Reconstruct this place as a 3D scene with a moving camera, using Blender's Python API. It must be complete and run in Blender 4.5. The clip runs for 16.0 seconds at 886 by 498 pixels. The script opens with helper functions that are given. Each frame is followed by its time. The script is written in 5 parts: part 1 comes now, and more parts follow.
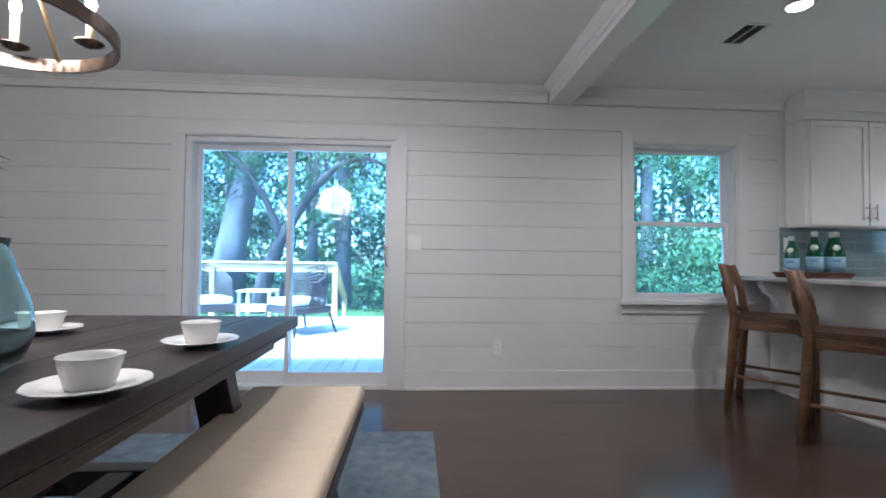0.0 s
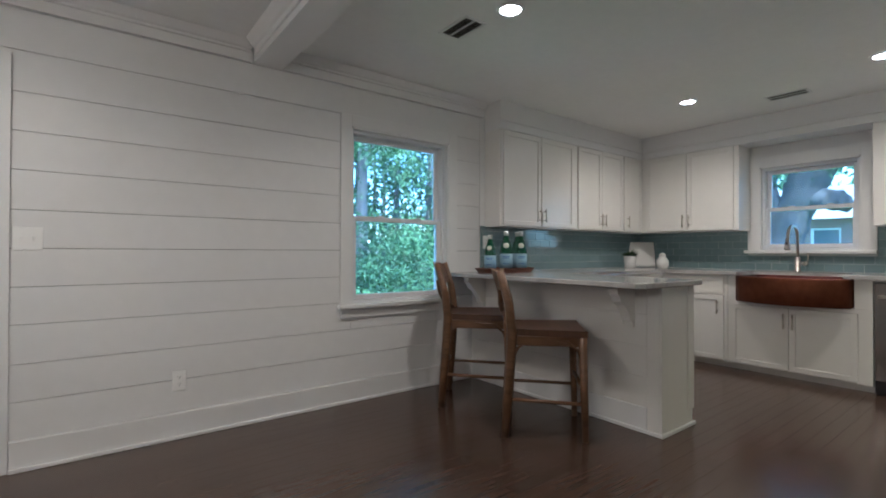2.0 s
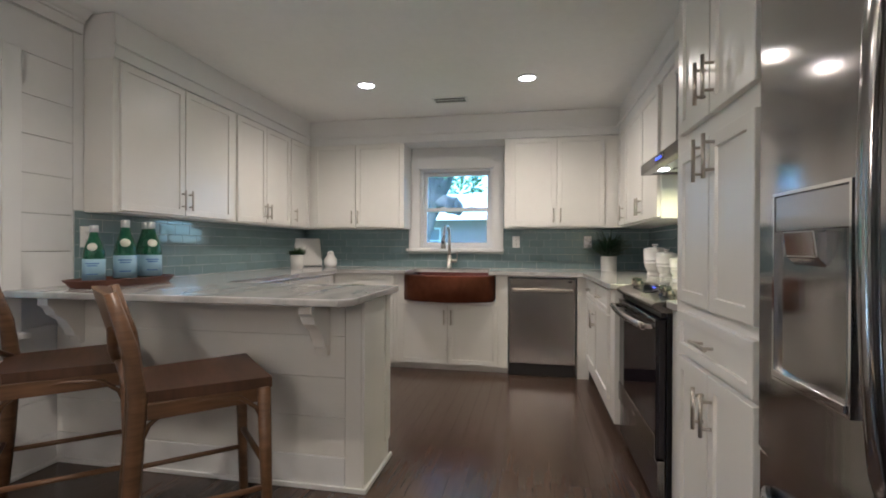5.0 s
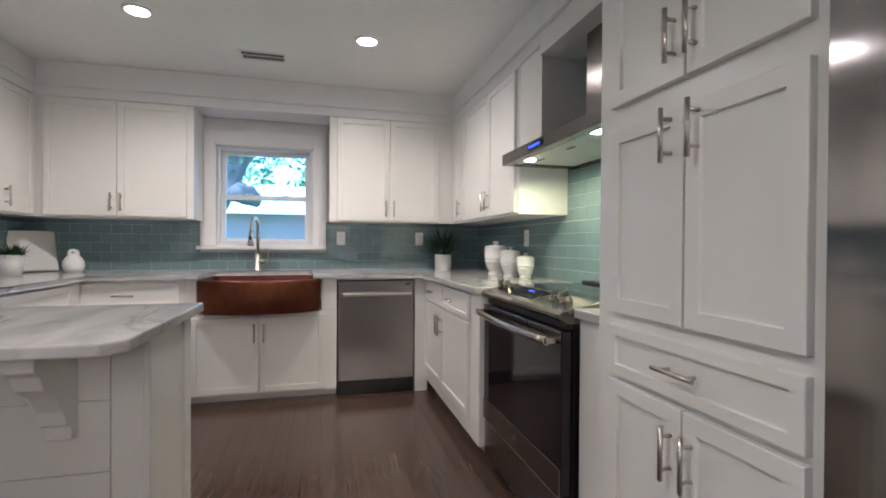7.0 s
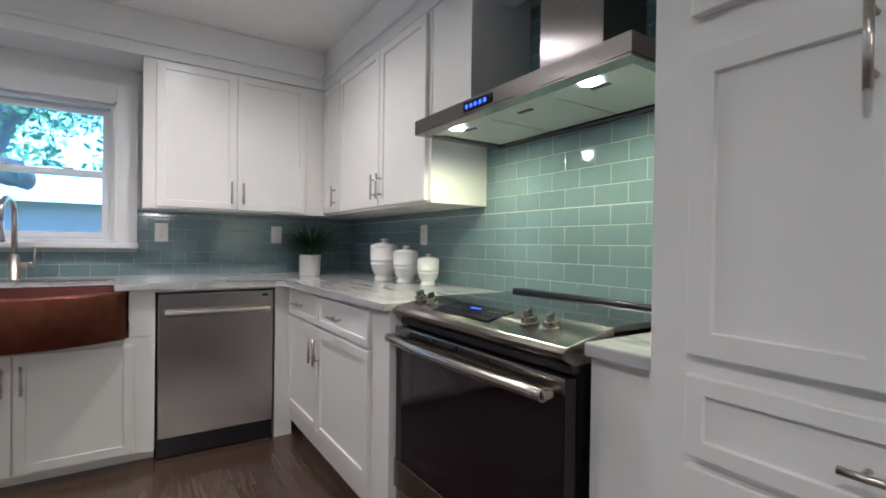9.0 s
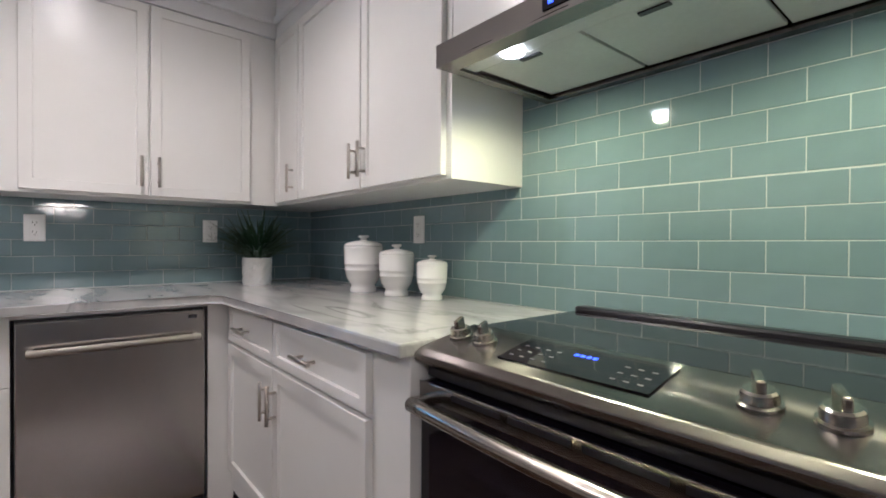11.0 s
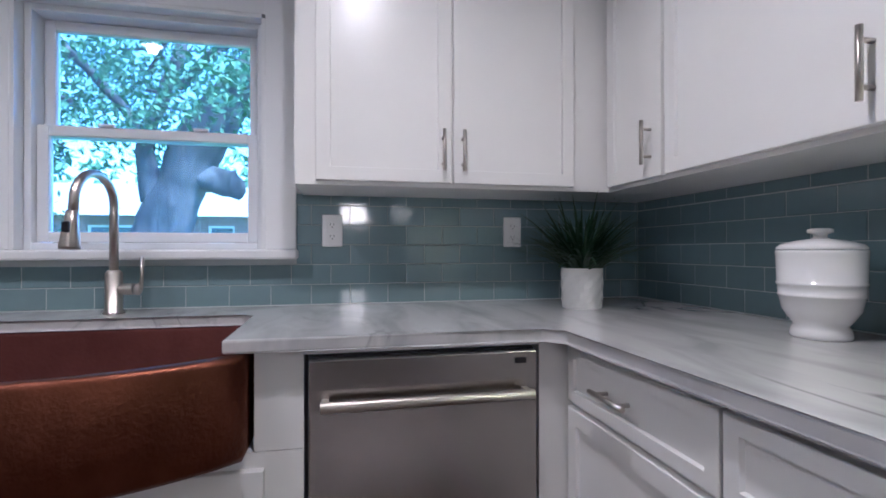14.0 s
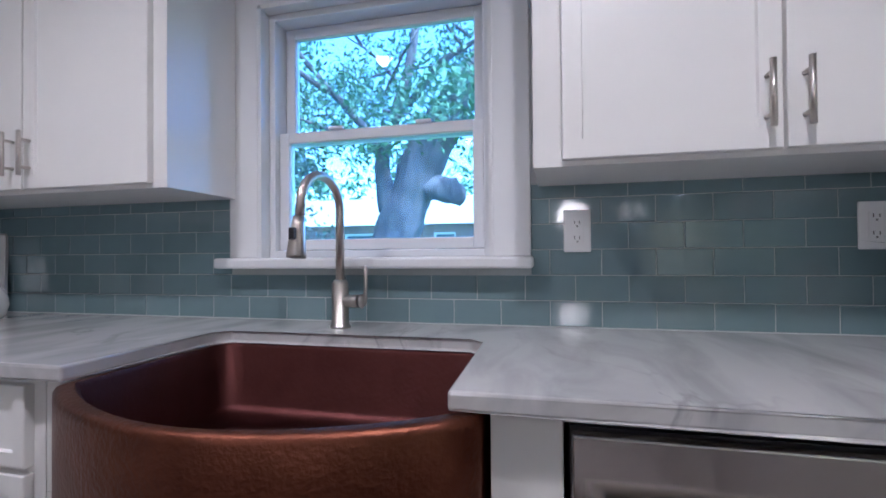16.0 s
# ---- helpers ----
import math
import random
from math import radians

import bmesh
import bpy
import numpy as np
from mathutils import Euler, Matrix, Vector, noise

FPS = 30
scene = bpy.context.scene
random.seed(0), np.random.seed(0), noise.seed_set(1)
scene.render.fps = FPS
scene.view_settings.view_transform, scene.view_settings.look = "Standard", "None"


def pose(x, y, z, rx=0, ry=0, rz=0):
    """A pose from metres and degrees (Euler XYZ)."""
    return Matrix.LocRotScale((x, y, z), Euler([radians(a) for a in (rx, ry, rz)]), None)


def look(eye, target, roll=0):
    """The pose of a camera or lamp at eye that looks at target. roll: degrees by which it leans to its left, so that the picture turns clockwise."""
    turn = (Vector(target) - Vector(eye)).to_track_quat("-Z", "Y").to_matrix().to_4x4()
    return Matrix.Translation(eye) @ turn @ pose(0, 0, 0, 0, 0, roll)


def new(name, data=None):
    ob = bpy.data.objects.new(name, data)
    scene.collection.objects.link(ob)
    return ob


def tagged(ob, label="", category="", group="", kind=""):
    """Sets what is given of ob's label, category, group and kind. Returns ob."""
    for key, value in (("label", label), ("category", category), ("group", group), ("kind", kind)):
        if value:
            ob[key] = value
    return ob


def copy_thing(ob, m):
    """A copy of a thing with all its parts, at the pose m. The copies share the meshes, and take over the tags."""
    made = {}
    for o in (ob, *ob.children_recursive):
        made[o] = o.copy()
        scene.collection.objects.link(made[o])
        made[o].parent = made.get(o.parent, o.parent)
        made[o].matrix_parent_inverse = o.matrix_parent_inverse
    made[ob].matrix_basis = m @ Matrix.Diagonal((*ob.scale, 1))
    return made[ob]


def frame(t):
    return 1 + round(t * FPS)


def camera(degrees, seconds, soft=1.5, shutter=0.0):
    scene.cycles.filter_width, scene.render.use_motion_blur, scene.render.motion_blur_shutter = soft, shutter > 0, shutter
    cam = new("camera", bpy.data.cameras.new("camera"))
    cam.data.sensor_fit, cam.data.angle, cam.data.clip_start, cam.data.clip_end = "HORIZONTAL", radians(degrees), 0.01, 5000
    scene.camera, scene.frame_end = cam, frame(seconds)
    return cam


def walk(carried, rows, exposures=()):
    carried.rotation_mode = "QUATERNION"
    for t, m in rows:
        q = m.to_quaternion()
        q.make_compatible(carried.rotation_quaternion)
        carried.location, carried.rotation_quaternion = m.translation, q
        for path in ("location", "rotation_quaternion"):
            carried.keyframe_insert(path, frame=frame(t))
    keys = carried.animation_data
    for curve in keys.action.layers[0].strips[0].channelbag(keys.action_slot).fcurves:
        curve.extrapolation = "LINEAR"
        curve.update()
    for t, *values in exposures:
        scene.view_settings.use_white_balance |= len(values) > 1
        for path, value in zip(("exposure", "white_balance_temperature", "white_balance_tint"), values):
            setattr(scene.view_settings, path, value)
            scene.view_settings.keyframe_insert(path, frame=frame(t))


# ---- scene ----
cam = camera(87.32, 16.0, soft=1.8)
PATH = [
    (0, -0.268, -0.136, 0.982, -3.46, 1.70, -0.72),
    (0.5, -0.190, -0.032, 1.024, -11.35, 0.99, -0.55),
    (1, -0.172, 0.139, 1.060, -20.98, 0.69, -0.44),
    (1.5, -0.128, 0.288, 1.074, -30.01, 0.43, -0.19),
    (2, -0.030, 0.424, 1.071, -37.24, 0.45, -0.16),
    (2.5, 0.095, 0.555, 1.065, -43.11, 0.67, -0.06),
    (3, 0.177, 0.642, 1.065, -49.51, 0.58, -0.11),
    (3.5, 0.239, 0.766, 1.073, -57.25, 0.58, -0.07),
    (4, 0.334, 0.835, 1.090, -64.56, 0.23, -0.11),
    (4.5, 0.474, 0.950, 1.113, -71.99, -0.05, -0.16),
    (7, 1.213, 1.349, 1.119, -104.39, -0.48, -0.37),
    (7.5, 1.402, 1.385, 1.123, -109.68, -0.60, -0.30),
    (8, 1.580, 1.385, 1.116, -115.91, -0.52, -0.48),
    (8.5, 1.777, 1.379, 1.114, -120.30, -0.42, -0.70),
    (11, 2.671, 1.152, 1.109, -130.14, -0.54, -0.30),
    (11.5, 2.873, 1.148, 1.111, -130.12, -0.18, -0.37),
    (12, 3.033, 1.170, 1.107, -127.65, -0.11, -0.27),
    (12.5, 3.198, 1.167, 1.105, -122.35, 0.07, -0.12),
    (13, 3.348, 1.120, 1.111, -114.66, 0.07, -0.20),
    (13.5, 3.459, 1.136, 1.100, -107.54, 0.17, -0.22),
    (14, 3.581, 1.163, 1.099, -101.95, 0.22, 0.07),
    (14.5, 3.691, 1.200, 1.096, -96.74, 0.45, 0.33),
    (15, 3.797, 1.232, 1.091, -91.01, 0.58, 0.45),
    (15.5, 3.913, 1.255, 1.092, -83.85, 0.70, 0.38),
    (16, 3.984, 1.262, 1.109, -76.22, 0.74, 0.48),
]
walk(cam, [(t, pose(x, y, z, 90 + pitch, roll, yaw)) for t, x, y, z, yaw, pitch, roll in PATH],
     exposures=[(0.0, 3.05, 4750, 14), (2.0, 2.80, 5050, 12), (4.5, 3.03, 5350, 13), (7.0, 3.30, 5100, 16), (8.5, 3.22, 4850, 15),
                        (11.0, 3.12, 4980, 19), (12.0, 3.12, 4900, 20), (13.5, 3.04, 4650, 21), (16.0, 3.00, 4600, 22)])

# ---- light ----
world = bpy.data.worlds.new("sky")
scene.world = world
world.use_nodes = True
wn = world.node_tree.nodes
sky = wn.new("ShaderNodeTexSky")
sky.sky_type = "NISHITA"
sky.sun_disc = False
sky.sun_elevation = radians(59)
sky.sun_rotation = radians(213.7)
sky.dust_density = 1.0
sky.ozone_density = 4.0
wn["Background"].inputs["Strength"].default_value = 0.15
world.node_tree.links.new(sky.outputs["Color"], wn["Background"].inputs["Color"])

sun_data = bpy.data.lights.new("sun", "SUN")
sun_data.energy, sun_data.angle, sun_data.color = 3.3, radians(6), (1.0, 0.97, 0.93)
sun = new("sun", sun_data)
sun.matrix_world = look((0, 0, 20), (0 + 4, 0 + 6, 20 - 12))


# ---- materials ----
def mat(name, color, rough=0.5, metal=0.0, grain=0.0, scale=30.0, bump=0.0, bump_scale=120.0, stretch=(1, 1, 1),
        coat=0.0, color2=None, alpha=None, transmission=0.0, emission=0.0, vary=0.0, rough_vary=0.0):
    m = bpy.data.materials.new(name)
    m.use_nodes = True
    n, l = m.node_tree.nodes, m.node_tree.links
    b = n["Principled BSDF"]
    b.inputs["Base Color"].default_value = (*color, 1)
    b.inputs["Roughness"].default_value = rough
    b.inputs["Metallic"].default_value = metal
    b.inputs["Coat Weight"].default_value = coat
    b.inputs["Transmission Weight"].default_value = transmission
    if emission:
        b.inputs["Emission Color"].default_value = (*color, 1)
        b.inputs["Emission Strength"].default_value = emission
    tc = n.new("ShaderNodeTexCoord")
    mp = n.new("ShaderNodeMapping")
    mp.inputs["Scale"].default_value = stretch
    l.new(tc.outputs["Object"], mp.inputs["Vector"])
    out = None
    if grain:
        fine, wide = n.new("ShaderNodeTexNoise"), n.new("ShaderNodeTexNoise")
        fine.inputs["Scale"].default_value, fine.inputs["Detail"].default_value = scale, 6
        wide.inputs["Scale"].default_value, wide.inputs["Detail"].default_value = scale / 9, 3
        for k in (fine, wide):
            l.new(mp.outputs["Vector"], k.inputs["Vector"])
        add = n.new("ShaderNodeMath")
        add.operation = "ADD"
        l.new(fine.outputs["Fac"], add.inputs[0])
        l.new(wide.outputs["Fac"], add.inputs[1])
        ramp = n.new("ShaderNodeMapRange")
        ramp.inputs["From Min"].default_value, ramp.inputs["From Max"].default_value = 0.7, 1.3
        l.new(add.outputs[0], ramp.inputs["Value"])
        mix = n.new("ShaderNodeMix")
        mix.data_type = "RGBA"
        c2 = color2 or tuple(max(0, c * (1 - grain)) for c in color)
        mix.inputs["A"].default_value, mix.inputs["B"].default_value = (*color, 1), (*c2, 1)
        l.new(ramp.outputs[0], mix.inputs["Factor"])
        out = mix.outputs["Result"]
        if rough_vary:
            rr = n.new("ShaderNodeMapRange")
            rr.inputs["From Min"].default_value, rr.inputs["From Max"].default_value = 0.35, 0.65
            rr.inputs["To Min"].default_value, rr.inputs["To Max"].default_value = rough - rough_vary, rough + rough_vary
            l.new(wide.outputs["Fac"], rr.inputs["Value"])
            l.new(rr.outputs[0], b.inputs["Roughness"])
    if vary:
        info = n.new("ShaderNodeObjectInfo")
        hsv = n.new("ShaderNodeHueSaturation")
        vr = n.new("ShaderNodeMapRange")
        vr.inputs["To Min"].default_value, vr.inputs["To Max"].default_value = 1 - vary, 1 + vary
        l.new(info.outputs["Random"], vr.inputs["Value"])
        l.new(vr.outputs[0], hsv.inputs["Value"])
        if out:
            l.new(out, hsv.inputs["Color"])
        else:
            hsv.inputs["Color"].default_value = (*color, 1)
        out = hsv.outputs["Color"]
    if out:
        l.new(out, b.inputs["Base Color"])
    if bump:
        nz, bp = n.new("ShaderNodeTexNoise"), n.new("ShaderNodeBump")
        nz.inputs["Scale"].default_value, nz.inputs["Detail"].default_value = bump_scale, 4
        bp.inputs["Strength"].default_value, bp.inputs["Distance"].default_value = bump, 0.01
        l.new(mp.outputs["Vector"], nz.inputs["Vector"])
        l.new(nz.outputs["Fac"], bp.inputs["Height"])
        l.new(bp.outputs["Normal"], b.inputs["Normal"])
    return m


def marble():
    m = mat("marble", (0.62, 0.61, 0.60), rough=0.13)
    n, l = m.node_tree.nodes, m.node_tree.links
    b = n["Principled BSDF"]
    tc, mp = n.new("ShaderNodeTexCoord"), n.new("ShaderNodeMapping")
    mp.inputs["Rotation"].default_value = (0, 0, radians(-32))
    mp.inputs["Scale"].default_value = (0.62, 1.7, 1.2)
    l.new(tc.outputs["Object"], mp.inputs["Vector"])
    warp = n.new("ShaderNodeTexNoise")
    warp.inputs["Scale"].default_value, warp.inputs["Detail"].default_value = 1.6, 7
    warp.inputs["Distortion"].default_value = 1.2
    l.new(mp.outputs["Vector"], warp.inputs["Vector"])
    # thin veins where the warped noise crosses its middle
    sub = n.new("ShaderNodeMath")
    sub.operation, sub.inputs[1].default_value = "SUBTRACT", 0.5
    ab = n.new("ShaderNodeMath")
    ab.operation = "ABSOLUTE"
    l.new(warp.outputs["Fac"], sub.inputs[0])
    l.new(sub.outputs[0], ab.inputs[0])
    vein = n.new("ShaderNodeMapRange")
    vein.inputs["From Max"].default_value, vein.inputs["To Min"].default_value, vein.inputs["To Max"].default_value = 0.018, 1, 0
    l.new(ab.outputs[0], vein.inputs["Value"])
    gate = n.new("ShaderNodeTexNoise")
    gate.inputs["Scale"].default_value = 1.3
    l.new(tc.outputs["Object"], gate.inputs["Vector"])
    gr = n.new("ShaderNodeMapRange")
    gr.inputs["From Min"].default_value, gr.inputs["From Max"].default_value = 0.50, 0.64
    l.new(gate.outputs["Fac"], gr.inputs["Value"])
    mul = n.new("ShaderNodeMath")
    mul.operation = "MULTIPLY"
    l.new(vein.outputs[0], mul.inputs[0])
    l.new(gr.outputs[0], mul.inputs[1])
    cloud = n.new("ShaderNodeTexNoise")
    cloud.inputs["Scale"].default_value, cloud.inputs["Detail"].default_value = 4.6, 12
    cloud.inputs["Distortion"].default_value = 0.8
    l.new(mp.outputs["Vector"], cloud.inputs["Vector"])
    cr = n.new("ShaderNodeMapRange")
    cr.inputs["From Min"].default_value, cr.inputs["From Max"].default_value = 0.42, 0.70
    l.new(cloud.outputs["Fac"], cr.inputs["Value"])
    m1, m2 = n.new("ShaderNodeMix"), n.new("ShaderNodeMix")
    m1.data_type = m2.data_type = "RGBA"
    m1.inputs["A"].default_value, m1.inputs["B"].default_value = (0.53, 0.52, 0.51, 1), (0.375, 0.37, 0.37, 1)
    l.new(cr.outputs[0], m1.inputs["Factor"])
    l.new(m1.outputs["Result"], m2.inputs["A"])
    m2.inputs["B"].default_value = (0.27, 0.26, 0.262, 1)
    l.new(mul.outputs[0], m2.inputs["Factor"])
    l.new(m2.outputs["Result"], b.inputs["Base Color"])
    return m


def brushed(name, color, rough=0.3, axis=2):
    """Brushed steel, its fine scratches running along one axis."""
    st = [700.0, 700.0, 700.0]
    st[axis] = 1.5
    m = mat(name, color, rough=rough, metal=1.0, grain=0.04, scale=1.0, stretch=st)
    b = m.node_tree.nodes["Principled BSDF"]
    b.inputs["Anisotropic"].default_value = 0.85
    return m


WALL = mat("white_wall_paint", (0.77, 0.77, 0.77), rough=0.45, grain=0.04, scale=14, bump=0.04, bump_scale=260, vary=0.012)
TRIM = mat("white_trim_paint", (0.78, 0.78, 0.78), rough=0.35, grain=0.03, scale=10, bump=0.02, bump_scale=180)
CEIL = mat("ceiling_paint", (0.87, 0.87, 0.86), rough=0.8, grain=0.04, scale=20, bump=0.12, bump_scale=300)
CAB = mat("cabinet_paint", (0.79, 0.775, 0.745), rough=0.28, grain=0.03, scale=9, bump=0.015, bump_scale=90)
DARK = mat("dark_gap", (0.02, 0.02, 0.02), rough=0.8)
STONE = marble()
STEEL_V = brushed("brushed_steel_upright", (0.42, 0.395, 0.375), 0.25, 0)
STEEL_H = brushed("brushed_steel_across", (0.25, 0.23, 0.215), 0.26, 0)
STEEL_F = brushed("refrigerator_steel", (0.40, 0.385, 0.38), 0.14, 0)
# pale colour stands in for lamplight and tile reflected under the hood
FILTER = mat("lit_filter_steel", (0.62, 0.63, 0.60), rough=0.45, metal=0.35, grain=0.08, scale=90)
NICKEL = mat("satin_nickel", (0.56, 0.52, 0.47), rough=0.30, metal=1.0, grain=0.08, scale=60)
CHROME = mat("polished_metal", (0.70, 0.69, 0.68), rough=0.12, metal=1.0)
BLACK_GLASS = mat("black_glass", (0.008, 0.006, 0.010), rough=0.06)
BLACK = mat("black_enamel", (0.012, 0.011, 0.014), rough=0.3, grain=0.2, scale=40)
COPPER = mat("hammered_copper", (0.185, 0.066, 0.037), rough=0.36, metal=1.0, grain=0.35, scale=18, bump=0.22, bump_scale=110, rough_vary=0.08)
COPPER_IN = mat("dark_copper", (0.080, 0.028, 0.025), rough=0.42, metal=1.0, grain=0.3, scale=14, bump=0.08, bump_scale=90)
CERAMIC = mat("white_ceramic", (0.80, 0.79, 0.77), rough=0.12, grain=0.03, scale=25)
GROUT = mat("grout", (0.50, 0.54, 0.53), rough=0.85, grain=0.1, scale=60)
TILE = mat("glass_tile", (0.190, 0.270, 0.292), rough=0.07, grain=0.15, scale=9, coat=0.25, vary=0.06, bump=0.03, bump_scale=16)
PLATE = mat("outlet_plastic", (0.87, 0.87, 0.86), rough=0.35, grain=0.02)
WOOD = mat("stained_stool_wood", (0.190, 0.100, 0.050), rough=0.38, grain=0.55, scale=7, stretch=(1, 1, 9), bump=0.05, bump_scale=30)
SEAT = mat("stool_seat_wood", (0.105, 0.050, 0.028), rough=0.42, grain=0.5, scale=6, stretch=(1, 8, 1), bump=0.05, bump_scale=30)
ESPRESSO = mat("espresso_wood", (0.035, 0.022, 0.022), rough=0.32, grain=0.5, scale=5, stretch=(9, 1, 9), bump=0.06, bump_scale=24, rough_vary=0.07)
CUSHION = mat("beige_cushion_cloth", (0.70, 0.58, 0.44), rough=0.85, grain=0.10, scale=220, bump=0.2, bump_scale=600)
RUG = mat("faded_blue_rug", (0.24, 0.29, 0.33), rough=0.95, grain=0.5, scale=14, color2=(0.10, 0.13, 0.18), bump=0.4, bump_scale=420)
LAMP = mat("lamp_glow", (1.0, 0.93, 0.80), emission=4.5)
CHARGED = mat("panel_light", (0.05, 0.10, 1.0), emission=0.30)
BRONZE = mat("brushed_bronze", (0.20, 0.15, 0.12), rough=0.24, metal=1.0, grain=0.15, scale=30)
CANDLE = mat("candle_sleeve", (0.70, 0.58, 0.36), rough=0.5)
GLASS_BLUE = mat("blue_glass", (0.70, 0.88, 0.92), rough=0.02, transmission=1.0)
VINYL = mat("white_vinyl", (0.76, 0.77, 0.79), rough=0.35, grain=0.02)


def pane_material():
    m = bpy.data.materials.new("window_glass")
    m.use_nodes = True
    n, l = m.node_tree.nodes, m.node_tree.links
    n.remove(n["Principled BSDF"])
    tr, gl, mx, fr = n.new("ShaderNodeBsdfTransparent"), n.new("ShaderNodeBsdfGlossy"), n.new("ShaderNodeMixShader"), n.new("ShaderNodeFresnel")
    # tint puts the cool blue of the daylight into the glass colour
    tr.inputs["Color"].default_value = (0.80, 0.94, 1.0, 1)
    gl.inputs["Roughness"].default_value = 0.0
    fr.inputs["IOR"].default_value = 1.45
    l.new(fr.outputs[0], mx.inputs[0])
    l.new(tr.outputs[0], mx.inputs[1])
    l.new(gl.outputs[0], mx.inputs[2])
    # haze painted into the panes: a patchy bluish veil over the view outside
    veil, veil_mix, veil_noise = n.new("ShaderNodeBsdfTranslucent"), n.new("ShaderNodeMixShader"), n.new("ShaderNodeTexNoise")
    veil.inputs["Color"].default_value = (0.70, 0.86, 1.0, 1)
    veil_noise.inputs["Scale"].default_value, veil_noise.inputs["Detail"].default_value = 2.5, 5
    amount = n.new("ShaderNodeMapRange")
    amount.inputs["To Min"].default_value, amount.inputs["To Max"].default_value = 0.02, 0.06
    l.new(veil_noise.outputs["Fac"], amount.inputs["Value"])
    l.new(amount.outputs[0], veil_mix.inputs[0])
    l.new(mx.outputs[0], veil_mix.inputs[1])
    l.new(veil.outputs[0], veil_mix.inputs[2])
    l.new(veil_mix.outputs[0], n["Material Output"].inputs["Surface"])
    return m


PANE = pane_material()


def floor_material():
    m = mat("stained_oak_floor", (0.082, 0.050, 0.036), rough=0.23, grain=0.5, scale=5, stretch=(0.7, 9, 1), color2=(0.050, 0.031, 0.023),
            bump=0.015, bump_scale=20, vary=0.08, rough_vary=0.04)
    m.node_tree.nodes["Principled BSDF"].inputs["Specular IOR Level"].default_value = 0.65
    return m


FLOOR = floor_material()


# ---- builders ----
def obj(name, bm, material, parent=None, smooth=False, m=None):
    me = bpy.data.meshes.new(name)
    bmesh.ops.recalc_face_normals(bm, faces=bm.faces)
    bm.to_mesh(me)
    bm.free()
    for k in (material if isinstance(material, (list, tuple)) else [material]):
        me.materials.append(k)
    if smooth:
        for p in me.polygons:
            p.use_smooth = True
    ob = new(name, me)
    if m is not None:
        ob.matrix_local = m
    if parent:
        ob.parent = parent
    return ob


def bm_box(bm, x0, x1, y0, y1, z0, z1, bevel=0.0, seg=2):
    made = bmesh.ops.create_cube(bm, size=1.0)["verts"]
    for v in made:
        v.co = Vector(((x0 + x1) / 2 + v.co.x * (x1 - x0), (y0 + y1) / 2 + v.co.y * (y1 - y0), (z0 + z1) / 2 + v.co.z * (z1 - z0)))
    if bevel:
        es = list({e for v in made for e in v.link_edges})
        bmesh.ops.bevel(bm, geom=es, offset=bevel, segments=seg, profile=0.5, affect="EDGES")
    return made


def box(name, x0, x1, y0, y1, z0, z1, material, parent=None, bevel=0.0, m=None, seg=2):
    bm = bmesh.new()
    bm_box(bm, x0, x1, y0, y1, z0, z1, bevel, seg)
    return obj(name, bm, material, parent, m=m)


def boxes(name, rows, material, parent=None, bevel=0.0, m=None):
    bm = bmesh.new()
    for r in rows:
        bm_box(bm, *r, bevel)
    return obj(name, bm, material, parent, m=m)


def bm_prism(bm, pts, lo, hi, axis="z"):
    """A polygon pushed along an axis. pts are the two other coordinates in the order x, y, z."""
    def at(p, h):
        return {"z": (p[0], p[1], h), "y": (p[0], h, p[1]), "x": (h, p[0], p[1])}[axis]
    a = [bm.verts.new(at(p, lo)) for p in pts]
    b = [bm.verts.new(at(p, hi)) for p in pts]
    bm.faces.new(a)
    bm.faces.new(b)
    for i in range(len(pts)):
        j = (i + 1) % len(pts)
        bm.faces.new((a[i], a[j], b[j], b[i]))


def prism(name, pts, lo, hi, material, parent=None, axis="z", bevel=0.0, m=None, seg=2):
    bm = bmesh.new()
    bm_prism(bm, pts, lo, hi, axis)
    if bevel:
        bmesh.ops.bevel(bm, geom=list(bm.edges), offset=bevel, segments=seg, profile=0.5, affect="EDGES")
    return obj(name, bm, material, parent, m=m)


def bm_lathe(bm, profile, n=28, m=None, cap=True):
    rings = []
    for r, z in profile:
        rings.append([bm.verts.new((r * math.cos(2 * math.pi * k / n), r * math.sin(2 * math.pi * k / n), z)) for k in range(n)])
    for a, b in zip(rings, rings[1:]):
        for k in range(n):
            bm.faces.new((a[k], a[(k + 1) % n], b[(k + 1) % n], b[k]))
    if cap and profile[0][0] > 1e-4:
        bm.faces.new(rings[0])
    if cap and profile[-1][0] > 1e-4:
        bm.faces.new(rings[-1])
    if m is not None:
        bmesh.ops.transform(bm, matrix=m, verts=[v for r in rings for v in r])


def lathe(name, profile, material, parent=None, n=28, m=None, smooth=True, cap=True):
    bm = bmesh.new()
    bm_lathe(bm, profile, n, cap=cap)
    ob = obj(name, bm, material, parent, smooth=False, m=m)
    if smooth:
        for p in ob.data.polygons:
            p.use_smooth = len(p.vertices) == 4
    return ob


